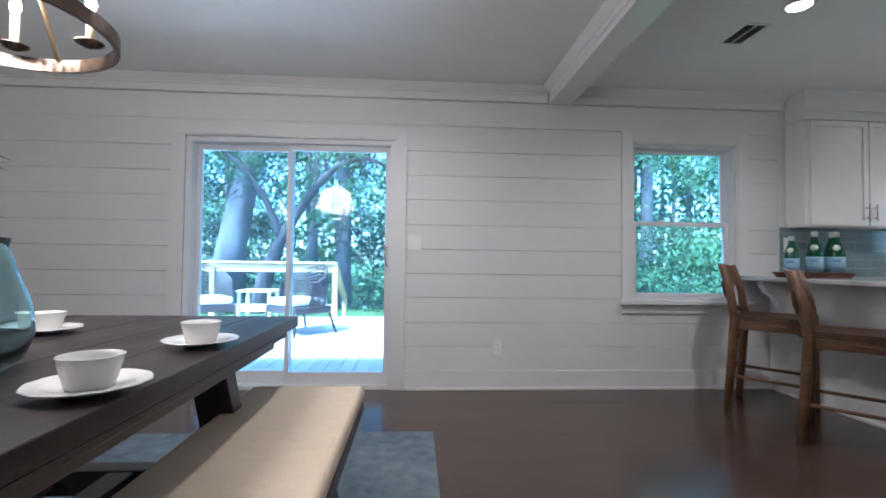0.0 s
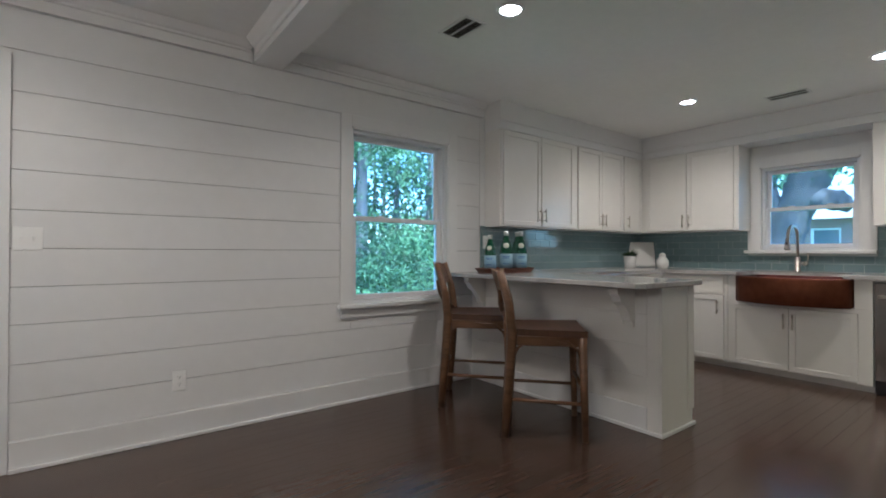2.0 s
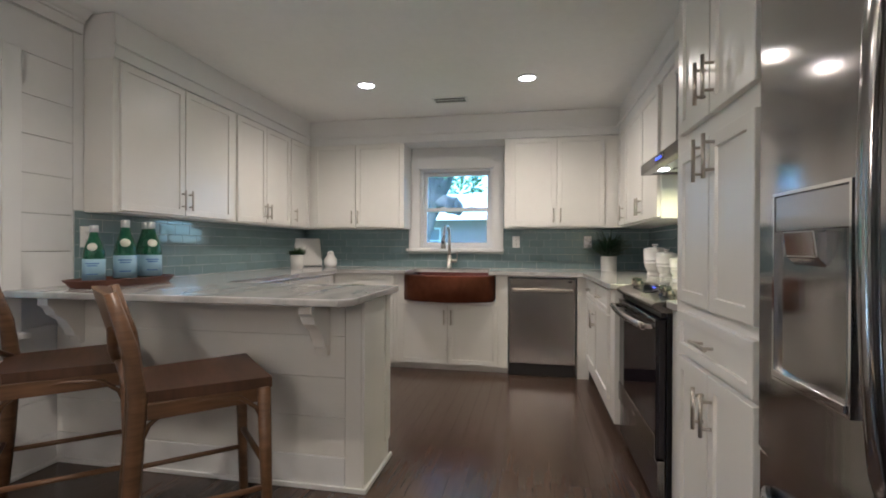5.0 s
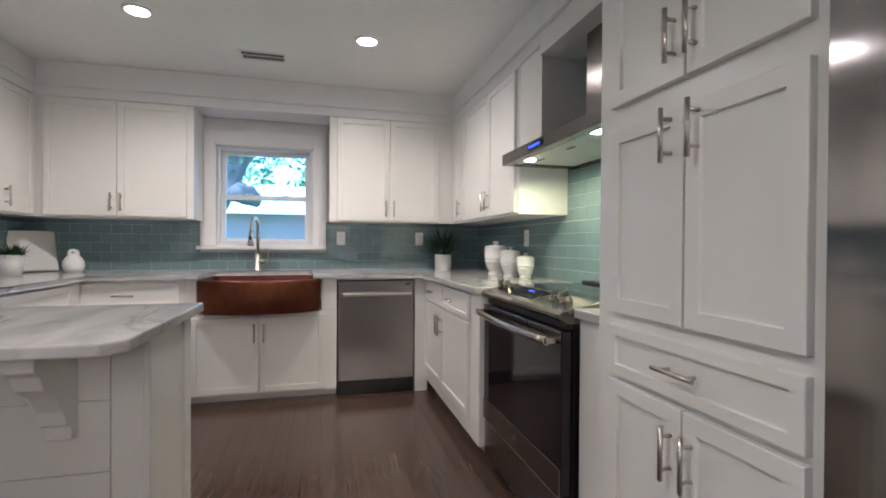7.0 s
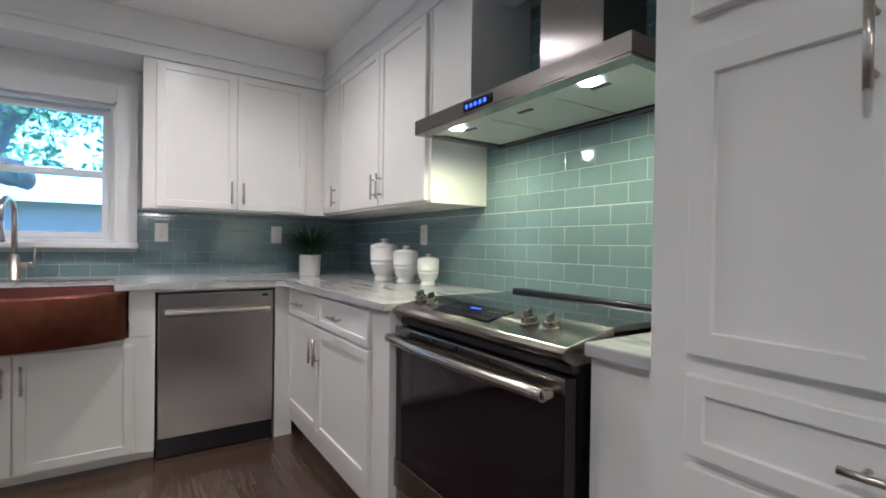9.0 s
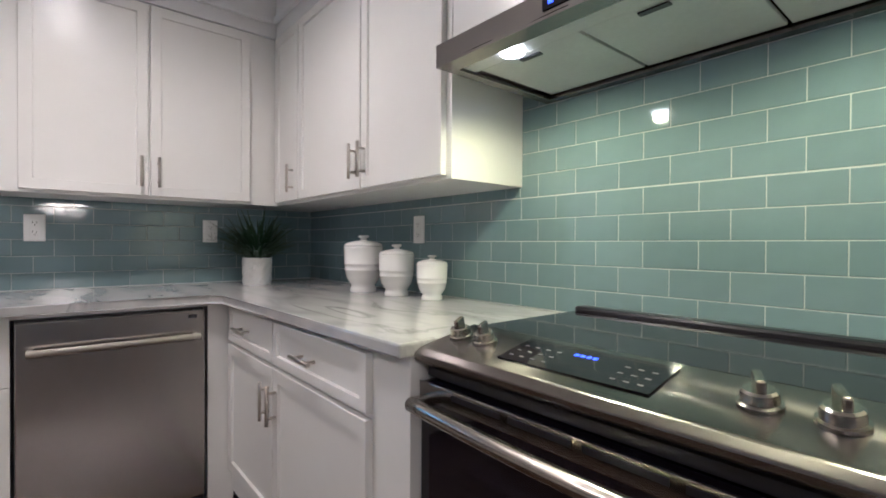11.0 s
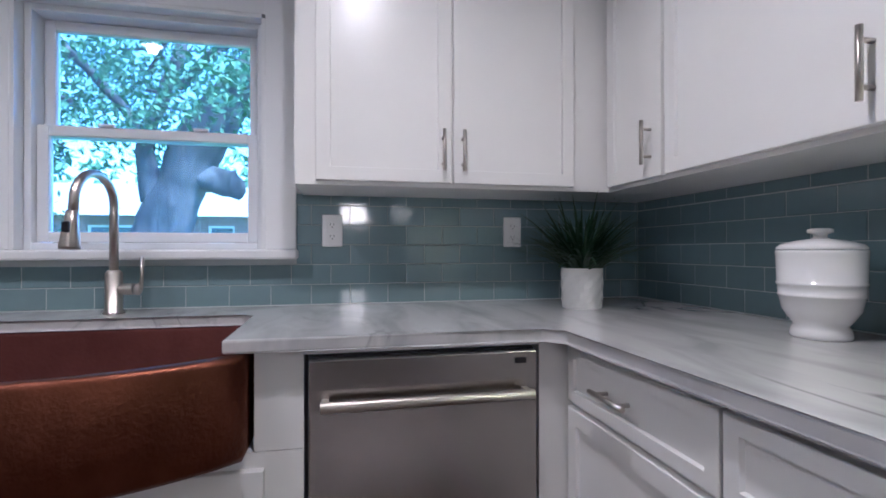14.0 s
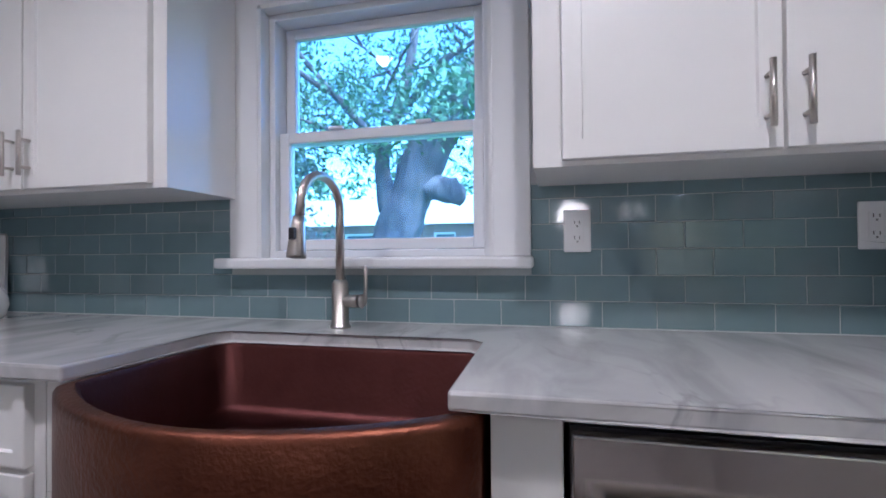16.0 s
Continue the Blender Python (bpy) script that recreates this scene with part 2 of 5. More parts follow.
def bm_tube(bm, pts, r, n=10, closed=False, flat=1.0):
    """A round bar along a line of points; r one radius or one a point."""
    pts = [Vector(p) for p in pts]
    rs = r if isinstance(r, (list, tuple)) else [r] * len(pts)
    rings, last = [], None
    for i, p in enumerate(pts):
        if closed:
            t = pts[(i + 1) % len(pts)] - pts[i - 1]
        else:
            t = pts[min(i + 1, len(pts) - 1)] - pts[max(i - 1, 0)]
        t.normalize()
        u = last if last is not None else (Vector((0, 0, 1)) if abs(t.z) < 0.9 else Vector((1, 0, 0)))
        u = (u - t * u.dot(t)).normalized()
        last = u
        w = t.cross(u)
        rings.append([bm.verts.new(p + (u * math.cos(2 * math.pi * k / n) + w * math.sin(2 * math.pi * k / n) * flat) * rs[i]) for k in range(n)])
    pairs = list(zip(rings, rings[1:])) + ([(rings[-1], rings[0])] if closed else [])
    for a, b in pairs:
        for k in range(n):
            bm.faces.new((a[k], a[(k + 1) % n], b[(k + 1) % n], b[k]))
    if not closed:
        bm.faces.new(rings[0])
        bm.faces.new(rings[-1])


def tube(name, lines, r, material, parent=None, n=10, closed=False, m=None, flat=1.0):
    bm = bmesh.new()
    for pts in lines:
        bm_tube(bm, pts, r, n, closed, flat)
    ob = obj(name, bm, material, parent, m=m)
    for p in ob.data.polygons:
        p.use_smooth = len(p.vertices) == 4
    return ob


def thing(name, m, label, category, group=""):
    ob = new(name)
    ob.empty_display_size = 0.1
    ob.matrix_world = m
    return tagged(ob, label, category, group)


def setting(ob, label="", category=""):
    return tagged(ob, label, category, kind="structure")


# ---- the plan ----
N, E, S, W = 3.487, 5.325, -0.045, -3.75      # wall faces
CEILING, COUNTER, UPPER = 2.385, 0.905, 1.30
SOUTH = -3.2                                   # far wall of the dining side, behind the walk

# floor boards run along x; the base sheet lies just under them
setting(boxes("floor", [(W - 0.2, 0.90, SOUTH - 0.2, N + 0.16, -0.20, -0.012), (0.90, E + 0.16, S - 0.2, N + 0.16, -0.20, -0.012)], DARK), "dark stained oak strip floor", "floor")

# ceiling
setting(boxes("ceiling", [(W - 0.2, 0.90, SOUTH - 0.2, N + 0.18, CEILING, CEILING + 0.2), (0.90, E + 0.168, S - 0.2, N + 0.18, CEILING, CEILING + 0.2)], CEIL), "flat grey-white painted ceiling", "ceiling")


def wall_with_holes(name, axis, face, thick, lo, hi, holes, material, label):
    """A wall along x or y, its face at `face`, from lo to hi, with openings (a0, a1, z0, z1) through it, cut a little wide for their linings."""
    rows, cuts = [], sorted((a - 0.014, b + 0.014, c - 0.014, d + 0.014) for a, b, c, d in holes)
    at = lo
    spans = []
    for a0, a1, z0, z1 in cuts:
        spans += [(at, a0, -0.2, CEILING), (a0, a1, -0.2, z0), (a0, a1, z1, CEILING)]
        at = a1
    spans.append((at, hi, -0.2, CEILING))
    for a0, a1, z0, z1 in spans:
        if z1 - z0 > 0.005 and a1 - a0 > 0.005:
            rows.append((a0, a1, min(face, face + thick), max(face, face + thick), z0, z1) if axis == "x"
                        else (min(face, face + thick), max(face, face + thick), a0, a1, z0, z1))
    return setting(boxes(name, rows, material), label, "wall")


DOOR = (-2.02, -0.44, 0.0, 1.93)               # sliding door opening
WIN = (1.475, 2.335, 0.70, 1.965)              # window in the boarded wall
SINKWIN = (1.45, 2.195, 1.105, 1.92)           # window over the sink (y range)

wall_north = wall_with_holes("wall_north", "x", N + 0.02, 0.16, W - 0.2, E + 0.168, [DOOR, WIN], DARK, "white painted shiplap board wall")
wall_east = wall_with_holes("wall_east", "y", E + 0.008, 0.16, S - 0.2, N + 0.18, [SINKWIN], WALL, "painted kitchen wall behind the sink")
wall_south = setting(box("wall_south", 0.902, E + 0.168, S - 0.208, S - 0.008, -0.2, CEILING, WALL), "painted kitchen wall behind the range", "wall")
setting(box("wall_west", W - 0.2, W, SOUTH - 0.2, N + 0.18, -0.2, CEILING, WALL), "plain white end wall", "wall")
setting(box("wall_far_south", W - 0.2, 0.90, SOUTH - 0.2, SOUTH, -0.2, CEILING, WALL), "plain white wall", "wall")
setting(box("wall_partition", 0.78, 0.90, SOUTH, 0.30, -0.2, CEILING, WALL), "white partition beside the refrigerator", "wall")


# ---- cabinets ----
def handle(parent, x, y, z, length, upright=True):
    bm = bmesh.new()
    h = length / 2
    def q(a, d):
        return (x, d, z + a) if upright else (x + a, d, z)
    bm_tube(bm, [q(-h, y - 0.030), q(h, y - 0.030)], 0.0060, 12)
    for a in (-h * 0.62, h * 0.62):
        bm_tube(bm, [q(a, y - 0.030), q(a, y)], 0.0048, 8)
    ob = obj("handle", bm, NICKEL, parent)
    for p in ob.data.polygons:
        p.use_smooth = len(p.vertices) == 4
    return tagged(ob, "satin nickel bar pull")


def shaker(name, parent, x0, x1, z0, z1, y=0.0, rail=0.058, thick=0.020, deep=0.009):
    """A shaker front: a raised frame round a flat sunk panel. Its face looks along -y."""
    bm = bmesh.new()
    vs = bm_box(bm, x0, x1, y - thick, y, z0, z1)
    front = [f for f in bm.faces if f.normal.y < -0.9 or all(abs(v.co.y - (y - thick)) < 1e-6 for v in f.verts)]
    bmesh.ops.inset_region(bm, faces=front, thickness=min(rail, (z1 - z0) * 0.30), depth=0)
    inner = front[0]
    r = bmesh.ops.inset_region(bm, faces=[inner], thickness=0.003, depth=0)
    for v in inner.verts:
        v.co.y += deep
    outer = [e for e in bm.edges if all(min(abs(v.co.x - x0), abs(v.co.x - x1)) < 1e-6 or min(abs(v.co.z - z0), abs(v.co.z - z1)) < 1e-6 for v in e.verts)
             and all(abs(v.co.y - (y - thick)) < 1e-6 for v in e.verts)]
    bmesh.ops.bevel(bm, geom=outer, offset=0.0025, segments=2, profile=0.5, affect="EDGES")
    return obj(name, bm, CAB, parent)


def cabinet(name, m, w, z0, z1, depth, fronts, label, kick=0.0, group="", front_y=0.0):
    """A cabinet with its front along local x at y = 0, looking along -y. fronts: (kind, x0, x1, z0, z1, handles)."""
    c = thing(name, m, label, "cabinet", group)
    rows = [(0, w, 0.0, depth, z0 + kick, z1)]
    if kick:
        rows.append((0, w, 0.075, depth, z0, z0 + kick))
    boxes("body", rows, CAB, c)
    for kind, x0, x1, a, b, pulls in fronts:
        d = shaker(kind, c, x0, x1, a, b, rail=0.058 if kind == "door" else 0.042)
        for px, pz, ln, up in pulls:
            handle(d, px, -0.020, pz, ln, up)
    return c


FACE_E, FACE_S = 4.705, 0.580                  # fronts of the base cabinet frames
UP_E, UP_S, UP_N = 5.03, 0.272, 3.295          # fronts of the wall cabinet frames
UTOP = 2.139
PL = 0.128                                     # length of a pull


def east(y, z=0.0):
    return pose(FACE_E, y, z, 0, 0, -90)


def south(x, face=FACE_S):
    return pose(x, face, 0, 0, 0, 180)


# base cabinets along the sink wall (local x runs south)
def pair(x0, x1, z0, z1, low=True, gap=0.004, mid=None):
    """Two doors side by side with their pulls at the meeting edges."""
    mid = mid or (x0 + x1) / 2
    hz = z1 - 0.11 if low else z0 + 0.100
    return [("door", x0, mid - gap, z0, z1, [(mid - 0.032, hz, PL, True)]), ("door", mid + gap, x1, z0, z1, [(mid + 0.032, hz, PL, True)])]


cabinet("sink_cabinet", east(2.262), 1.006, 0.0, 0.64, 0.60, pair(0.03, 0.92, 0.075, 0.605), "white shaker sink base cabinet with two doors", kick=0.06)
box("side_panel", 0.0, 0.072, 0.0, 0.55, 0.642, 0.872, CAB, bpy.data.objects["sink_cabinet"])
box("side_panel", 0.897, 1.006, 0.0, 0.55, 0.642, 0.872, CAB, bpy.data.objects["sink_cabinet"])
cabinet("drawer_cabinet", east(2.985), 0.72, 0.0, 0.873, 0.60,
        [("drawer", 0.04, 0.69, 0.69, 0.855, [(0.365, 0.772, PL, False)]), ("door", 0.04, 0.69, 0.075, 0.675, [(0.64, 0.57, PL, True)])],
        "white shaker base cabinet with a drawer over a door", kick=0.06)
cabinet("corner_filler", east(0.672), 0.098, 0.0, 0.873, 0.60, [], "white painted corner filler beside the dishwasher")
cabinet("dishwasher_rail", east(1.258), 0.586, 0.858, 0.873, 0.56, [], "thin white rail over the dishwasher")
# along the range wall (local x runs west)
cabinet("base_cabinet", south(4.70), 1.248, 0.0, 0.873, 0.59,
        [("drawer", 0.012, 0.506, 0.715, 0.856, [(0.235, 0.785, PL, False)]), ("drawer", 0.514, 1.10, 0.715, 0.856, [(0.79, 0.785, PL, False)])]
        + pair(0.012, 1.10, 0.185, 0.70, mid=0.51), "white shaker base cabinet with two drawers over two doors", kick=0.09)
# under the boarded wall, behind the peninsula
cabinet("back_cabinet", pose(3.02, 2.87, 0, 0, 0, 0), 1.68, 0.0, 0.873, 0.60, [("door", 0.10, 0.80, 0.075, 0.855, []), ("door", 0.82, 1.55, 0.075, 0.855, [])],
        "white shaker base cabinet in the corner", kick=0.06)

# wall cabinets
cabinet("wall_cabinet", pose(2.76, UP_N, 0), 1.05, UPPER, UTOP, N - UP_N - 0.006, pair(0.035, 1.00, UPPER + 0.012, 2.130, False), "white shaker wall cabinet with two doors", group="wall cabinets")
cabinet("wall_cabinet", pose(3.81, UP_N, 0), 1.22, UPPER, UTOP, N - UP_N - 0.006,
        pair(0.02, 0.81, UPPER + 0.012, 2.130, False) + [("door", 0.835, 1.19, UPPER + 0.012, 2.130, [(0.885, UPPER + 0.112, PL, True)])],
        "white shaker wall cabinet with three doors", group="wall cabinets")
cabinet("wall_cabinet", pose(UP_E, N - 0.006, 0, 0, 0, -90), N - 0.006 - 2.29, UPPER, UTOP, E - UP_E - 0.006,
        pair(N - 0.006 - 3.235, N - 0.006 - 2.335, UPPER + 0.012, 2.130, False), "white shaker wall cabinet with two doors", group="wall cabinets")
cabinet("wall_cabinet", pose(UP_E, 1.31, 0, 0, 0, -90), 1.31 - S - 0.006, UPPER, UTOP, E - UP_E - 0.006,
        pair(0.062, 0.90, UPPER + 0.012, 2.130, False), "white shaker wall cabinet with two doors", group="wall cabinets")
cabinet("wall_cabinet", pose(UP_E - 0.002, UP_S, 0, 0, 0, 180), UP_E - 3.68, UPPER, UTOP, UP_S - S - 0.006,
        [("door", 0.02, 0.295, UPPER + 0.012, 2.130, [(0.250, UPPER + 0.112, PL, True)])] + pair(0.31, 1.325, UPPER + 0.012, 2.130, False, mid=0.865),
        "white shaker wall cabinet with three doors", group="wall cabinets")

# boxed soffit and crown over the wall cabinets, the sink alcove head and the hood surround
SOF = UTOP + 0.002
setting(boxes("soffit_trim", [
    (2.76, 5.018, UP_N - 0.012, N - 0.004, SOF, CEILING - 0.002), (UP_E - 0.012, E - 0.004, S + 0.004, UP_N - 0.014, SOF, CEILING - 0.002),
    (3.40, UP_E - 0.014, S + 0.004, UP_S + 0.012, SOF, CEILING - 0.002)], TRIM), "white painted boxed soffit over the cabinets", "trim")
setting(boxes("crown_trim", [
    (2.745, UP_E - 0.03, UP_N - 0.036, UP_N - 0.013, SOF + 0.066, SOF + 0.092), (UP_E - 0.036, UP_E - 0.013, UP_S + 0.03, UP_N - 0.03, SOF + 0.066, SOF + 0.092),
    (2.40, UP_E - 0.03, UP_S + 0.013, UP_S + 0.036, SOF + 0.066, SOF + 0.092)], TRIM, bevel=0.004), "white painted cabinet crown strip", "trim")
setting(boxes("hood_surround", [(3.40, 3.676, S + 0.004, UP_S - 0.002, 1.60, SOF), (2.42, 3.396, S + 0.10, UP_S + 0.012, 2.09, CEILING - 0.002)], CAB),
        "white panelled surround of the range hood", "trim")

# countertop: one stone sheet round the kitchen, with the sink cut out of its front
prism("countertop", [(2.35, N - 0.002), (2.35, 1.815), (2.395, 1.77), (3.06, 1.77), (3.06, 2.835), (4.665, 2.835), (4.665, 2.175), (5.06, 2.175), (5.10, 2.14), (5.10, 1.465), (5.06, 1.425),
                     (4.665, 1.425), (4.665, 0.68), (4.62, 0.635), (3.451, 0.610), (3.451, S + 0.004), (E - 0.003, S + 0.004), (E - 0.003, N - 0.002)],
      COUNTER - 0.032, COUNTER, STONE, bevel=0.006)
tagged(bpy.data.objects["countertop"], "polished white marble countertop with grey veins", "countertop")
tagged(prism("countertop", [(2.482, S + 0.004), (2.640, S + 0.004), (2.640, 0.520), (2.482, 0.520)], COUNTER - 0.032, COUNTER, STONE, bevel=0.005),
       "narrow polished marble countertop beside the range", "countertop")
cabinet("filler_cabinet", south(2.638, 0.495), 0.155, 0.0, 0.873, 0.58, [], "narrow white base cabinet beside the range", kick=0.06)

# pantry
PX, PW = 2.477, 0.667
cabinet("pantry_cabinet", pose(PX, 0.525, 0, 0, 0, 180), PW, 0.0, CEILING - 0.004, 0.55,
        pair(0.077, 0.647, 1.515, 2.18, False)
        + [("door", 0.077, 0.358, 0.93, 1.45, [(0.320, 1.383, 0.13, True)]), ("door", 0.366, 0.647, 0.93, 1.45, [(0.404, 1.383, 0.13, True)]),
           ("drawer", 0.077, 0.647, 0.755, 0.895, [(0.362, 0.825, 0.13, False)])] + pair(0.077, 0.647, 0.08, 0.738), "tall white shaker pantry cabinet with doors and a drawer", kick=0.06)

# peninsula
pen = thing("peninsula", pose(2.615, 1.805, 0), "white shiplap-clad kitchen peninsula base", "peninsula")
box("body", 0.004, 0.388, 0.003, N - 1.811, 0.004, COUNTER - 0.034, CAB, pen)
boxes("end_panel", [(-0.006, 0.075, -0.006, 0.008, 0.0, COUNTER - 0.034), (0.32, 0.392, -0.006, 0.008, 0.1, COUNTER - 0.034), (-0.0058, 0.010, 0.0085, 0.085, 0.0, COUNTER - 0.034)], CAB, pen, bevel=0.002)
boxes("base_strip", [(-0.006, 0.010, 0.088, N - 1.812, 0.0, 0.15), (-0.018, 0.39, -0.018, -0.005, 0.0, 0.022), (-0.02, -0.007, -0.018, N - 1.812, 0.0, 0.022)], TRIM, pen, bevel=0.003)
for z0, z1 in ((0.153, 0.330), (0.333, 0.515), (0.518, 0.705), (0.708, 0.868)):
    box("board", -0.003, 0.010, 0.088, N - 1.812, z0, z1, CAB, pen, bevel=0.0015)
prof = [(0.0, 0.0), (-0.19, 0.0), (-0.19, -0.04), (-0.165, -0.055), (-0.15, -0.09), (-0.10, -0.12), (-0.065, -0.17), (-0.055, -0.205), (-0.03, -0.215), (-0.03, -0.25), (0.0, -0.25)]
for y in (0.16, 1.50):
    prism("corbel", [(-0.004 + a, COUNTER - 0.034 + b) for a, b in prof], y, y + 0.06, CAB, pen, axis="y", bevel=0.003)


# ---- appliances ----
MARK = mat("grey_marking", (0.16, 0.16, 0.17), rough=0.5)
dw = thing("dishwasher", pose(FACE_E, 1.252, 0, 0, 0, -90), "stainless steel dishwasher with a bar handle", "dishwasher")
box("tub", 0.006, 0.566, 0.003, 0.55, 0.02, 0.852, BLACK, dw)
box("door", 0.008, 0.564, -0.024, 0.002, 0.115, 0.848, STEEL_V, dw, bevel=0.004)
box("kick_plate", 0.008, 0.564, 0.02, 0.04, 0.003, 0.112, BLACK, dw)
bm = bmesh.new()
bm_tube(bm, [(0.036, -0.068, 0.752), (0.538, -0.068, 0.752)], 0.0125, 14)
for a in (0.046, 0.528):
    bm_box(bm, a - 0.008, a + 0.008, -0.066, -0.024, 0.744, 0.760, 0.002)
obj("handle", bm, NICKEL, dw)
boxes("badge", [(0.505, 0.535, -0.026, -0.0242, 0.818, 0.832)], BLACK, dw)

KNOB = mat("warm_steel", (0.42, 0.385, 0.34), rough=0.2, metal=1.0, grain=0.06, scale=50)
RX0, RW = 3.455, 0.802
rg = thing("range", pose(RX0, 0.510, 0, 0, 0, 180), "slide-in stainless steel electric range with a black glass top", "range")
box("body", 0.004, RW - 0.004, 0.0, 0.54, 0.03, 0.895, BLACK, rg)
box("drawer", 0.006, RW - 0.006, -0.040, -0.002, 0.055, 0.235, STEEL_H, rg, bevel=0.005)
box("under_panel", 0.005, RW - 0.005, -0.024, -0.002, 0.829, 0.8475, BLACK, rg)
box("oven_door", 0.006, RW - 0.006, -0.045, -0.002, 0.245, 0.822, BLACK_GLASS, rg, bevel=0.004)
for za, zb in ((0.245, 0.345), (0.786, 0.824)):
    box("door_trim", 0.006, RW - 0.006, -0.049, -0.0455, za, zb, STEEL_H, rg, bevel=0.0015)
lathe("badge", [(0.0, 0.0), (0.016, 0.0), (0.016, 0.003), (0.0, 0.003)], CHROME, rg, m=pose(RW / 2, -0.0495, 0.29, 90, 0, 0), smooth=False)
prism("control_panel", [(-0.062, 0.882), (-0.060, 0.868), (-0.026, 0.848), (0.115, 0.848), (0.115, 0.924), (-0.045, 0.893)],
      0.0, RW, STEEL_H, rg, axis="x", bevel=0.003)
box("glass_top", 0.012, RW - 0.012, 0.118, 0.498, 0.905, 0.922, BLACK_GLASS, rg, bevel=0.003)
box("vent_trim", 0.012, RW - 0.012, 0.500, 0.545, 0.90, 0.936, BLACK, rg, bevel=0.008)
tilt = math.degrees(math.atan2(0.031, 0.16))
pm = pose(0, -0.045, 0.893, tilt, 0, 0)
disp = box("display", 0.192, 0.478, 0.036, 0.140, 0.0006, 0.003, BLACK_GLASS, rg, m=pm)
rows = [(0.312 + 0.012 * k, 0.320 + 0.012 * k, 0.104, 0.113, 0.0032, 0.0036) for k in range(4)]
boxes("clock_digits", rows, CHARGED, rg, m=pm)
marks = [(0.206 + 0.024 * k, 0.215 + 0.024 * k, 0.054 + 0.024 * j, 0.0575 + 0.024 * j, 0.0032, 0.0036) for k in range(4) for j in range(3)] + \
        [(0.408 + 0.022 * k, 0.417 + 0.022 * k, 0.054 + 0.024 * j, 0.0575 + 0.024 * j, 0.0032, 0.0036) for k in range(3) for j in range(3)]
tagged(boxes("panel_marks", marks, MARK, rg, m=pm), kind="stuff")
for kx in (0.040, 0.112, RW - 0.205, RW - 0.125):
    bm = bmesh.new()
    bm_lathe(bm, [(0.0, 0.0), (0.026, 0.0), (0.026, 0.004), (0.022, 0.006), (0.021, 0.019), (0.018, 0.022), (0.0, 0.022)], 24)
    bm_box(bm, -0.0055, 0.0055, -0.019, 0.019, 0.021, 0.040, 0.003)
    obj("knob", bm, KNOB, rg, m=pm @ pose(kx, 0.085, 0.001, 0, 0, 25))
bm = bmesh.new()
hp = [(0.03 + (RW - 0.06) * k / 16, -0.088 - 0.020 * math.sin(math.pi * k / 16), 0.787) for k in range(17)]
bm_tube(bm, hp, 0.0155, 12)
for a in (0.035, RW - 0.035):
    bm_box(bm, a - 0.012, a + 0.012, -0.095, -0.045, 0.777, 0.799, 0.003)
ob = obj("handle", bm, KNOB, rg)
for p in ob.data.polygons:
    p.use_smooth = len(p.vertices) == 4
slots = [(0.11 + 0.145 * k, 0.235 + 0.145 * k, -0.0508, -0.0492, 0.806, 0.817) for k in range(4)]
boxes("vent_slot", slots, BLACK, rg)

# range hood
hd = thing("range_hood", pose(3.575, 0, 0, 0, 0, 180), "stainless steel chimney range hood with two lamps lit", "range hood")
HW, HZ = 0.97, 1.556
bm = bmesh.new()
y0, y1 = -0.415, 0.035
ring = [[(0, y0, HZ), (HW, y0, HZ), (HW, y1, HZ), (0, y1, HZ)], [(0, y0, HZ + 0.05), (HW, y0, HZ + 0.05), (HW, y1, HZ + 0.05), (0, y1, HZ + 0.05)],
        [(0.44, -0.20, HZ + 0.16), (0.73, -0.20, HZ + 0.16), (0.73, y1, HZ + 0.16), (0.44, y1, HZ + 0.16)]]
vr = [[bm.verts.new(p) for p in r] for r in ring]
for a, b in zip(vr, vr[1:]):
    for k in range(4):
        bm.faces.new((a[k], a[(k + 1) % 4], b[(k + 1) % 4], b[k]))
bm.faces.new(vr[2])
obj("canopy", bm, STEEL_H, hd)
boxes("rim", [(0, HW, y0, y0 + 0.05, HZ - 0.006, HZ + 0.002), (0, HW, y1 - 0.03, y1, HZ - 0.006, HZ + 0.002), (0, 0.03, y0 + 0.05, y1 - 0.03, HZ - 0.006, HZ + 0.002), (HW - 0.03, HW, y0 + 0.05, y1 - 0.03, HZ - 0.006, HZ + 0.002)], STEEL_H, hd)
for k in range(3):
    fw = (HW - 0.08) / 3
    x0 = 0.04 + k * fw
    box("filter", x0 + 0.004, x0 + fw - 0.004, y0 + 0.115, y1 - 0.04, HZ + 0.004, HZ + 0.014, FILTER, hd, bevel=0.002)
    box("filter_latch", x0 + fw / 2 - 0.03, x0 + fw / 2 + 0.03, y0 + 0.130, y0 + 0.145, HZ + 0.000, HZ + 0.003, BLACK, hd)
box("lamp_panel", 0.03, HW - 0.03, y0 + 0.05, y0 + 0.11, HZ + 0.002, HZ + 0.012, FILTER, hd)
box("chimney", 0.455, 0.715, -0.185, y1 - 0.001, HZ + 0.158, CEILING - 0.03, STEEL_H, hd, bevel=0.002)
boxes("control_strip", [(0.33, 0.48, y0 - 0.003, y0 - 0.0005, HZ + 0.010, HZ + 0.040)], BLACK_GLASS, hd)
boxes("control_lights", [(0.345 + 0.024 * k, 0.357 + 0.024 * k, y0 - 0.0045, y0 - 0.0032, HZ + 0.018, HZ + 0.030) for k in range(5)], CHARGED, hd)
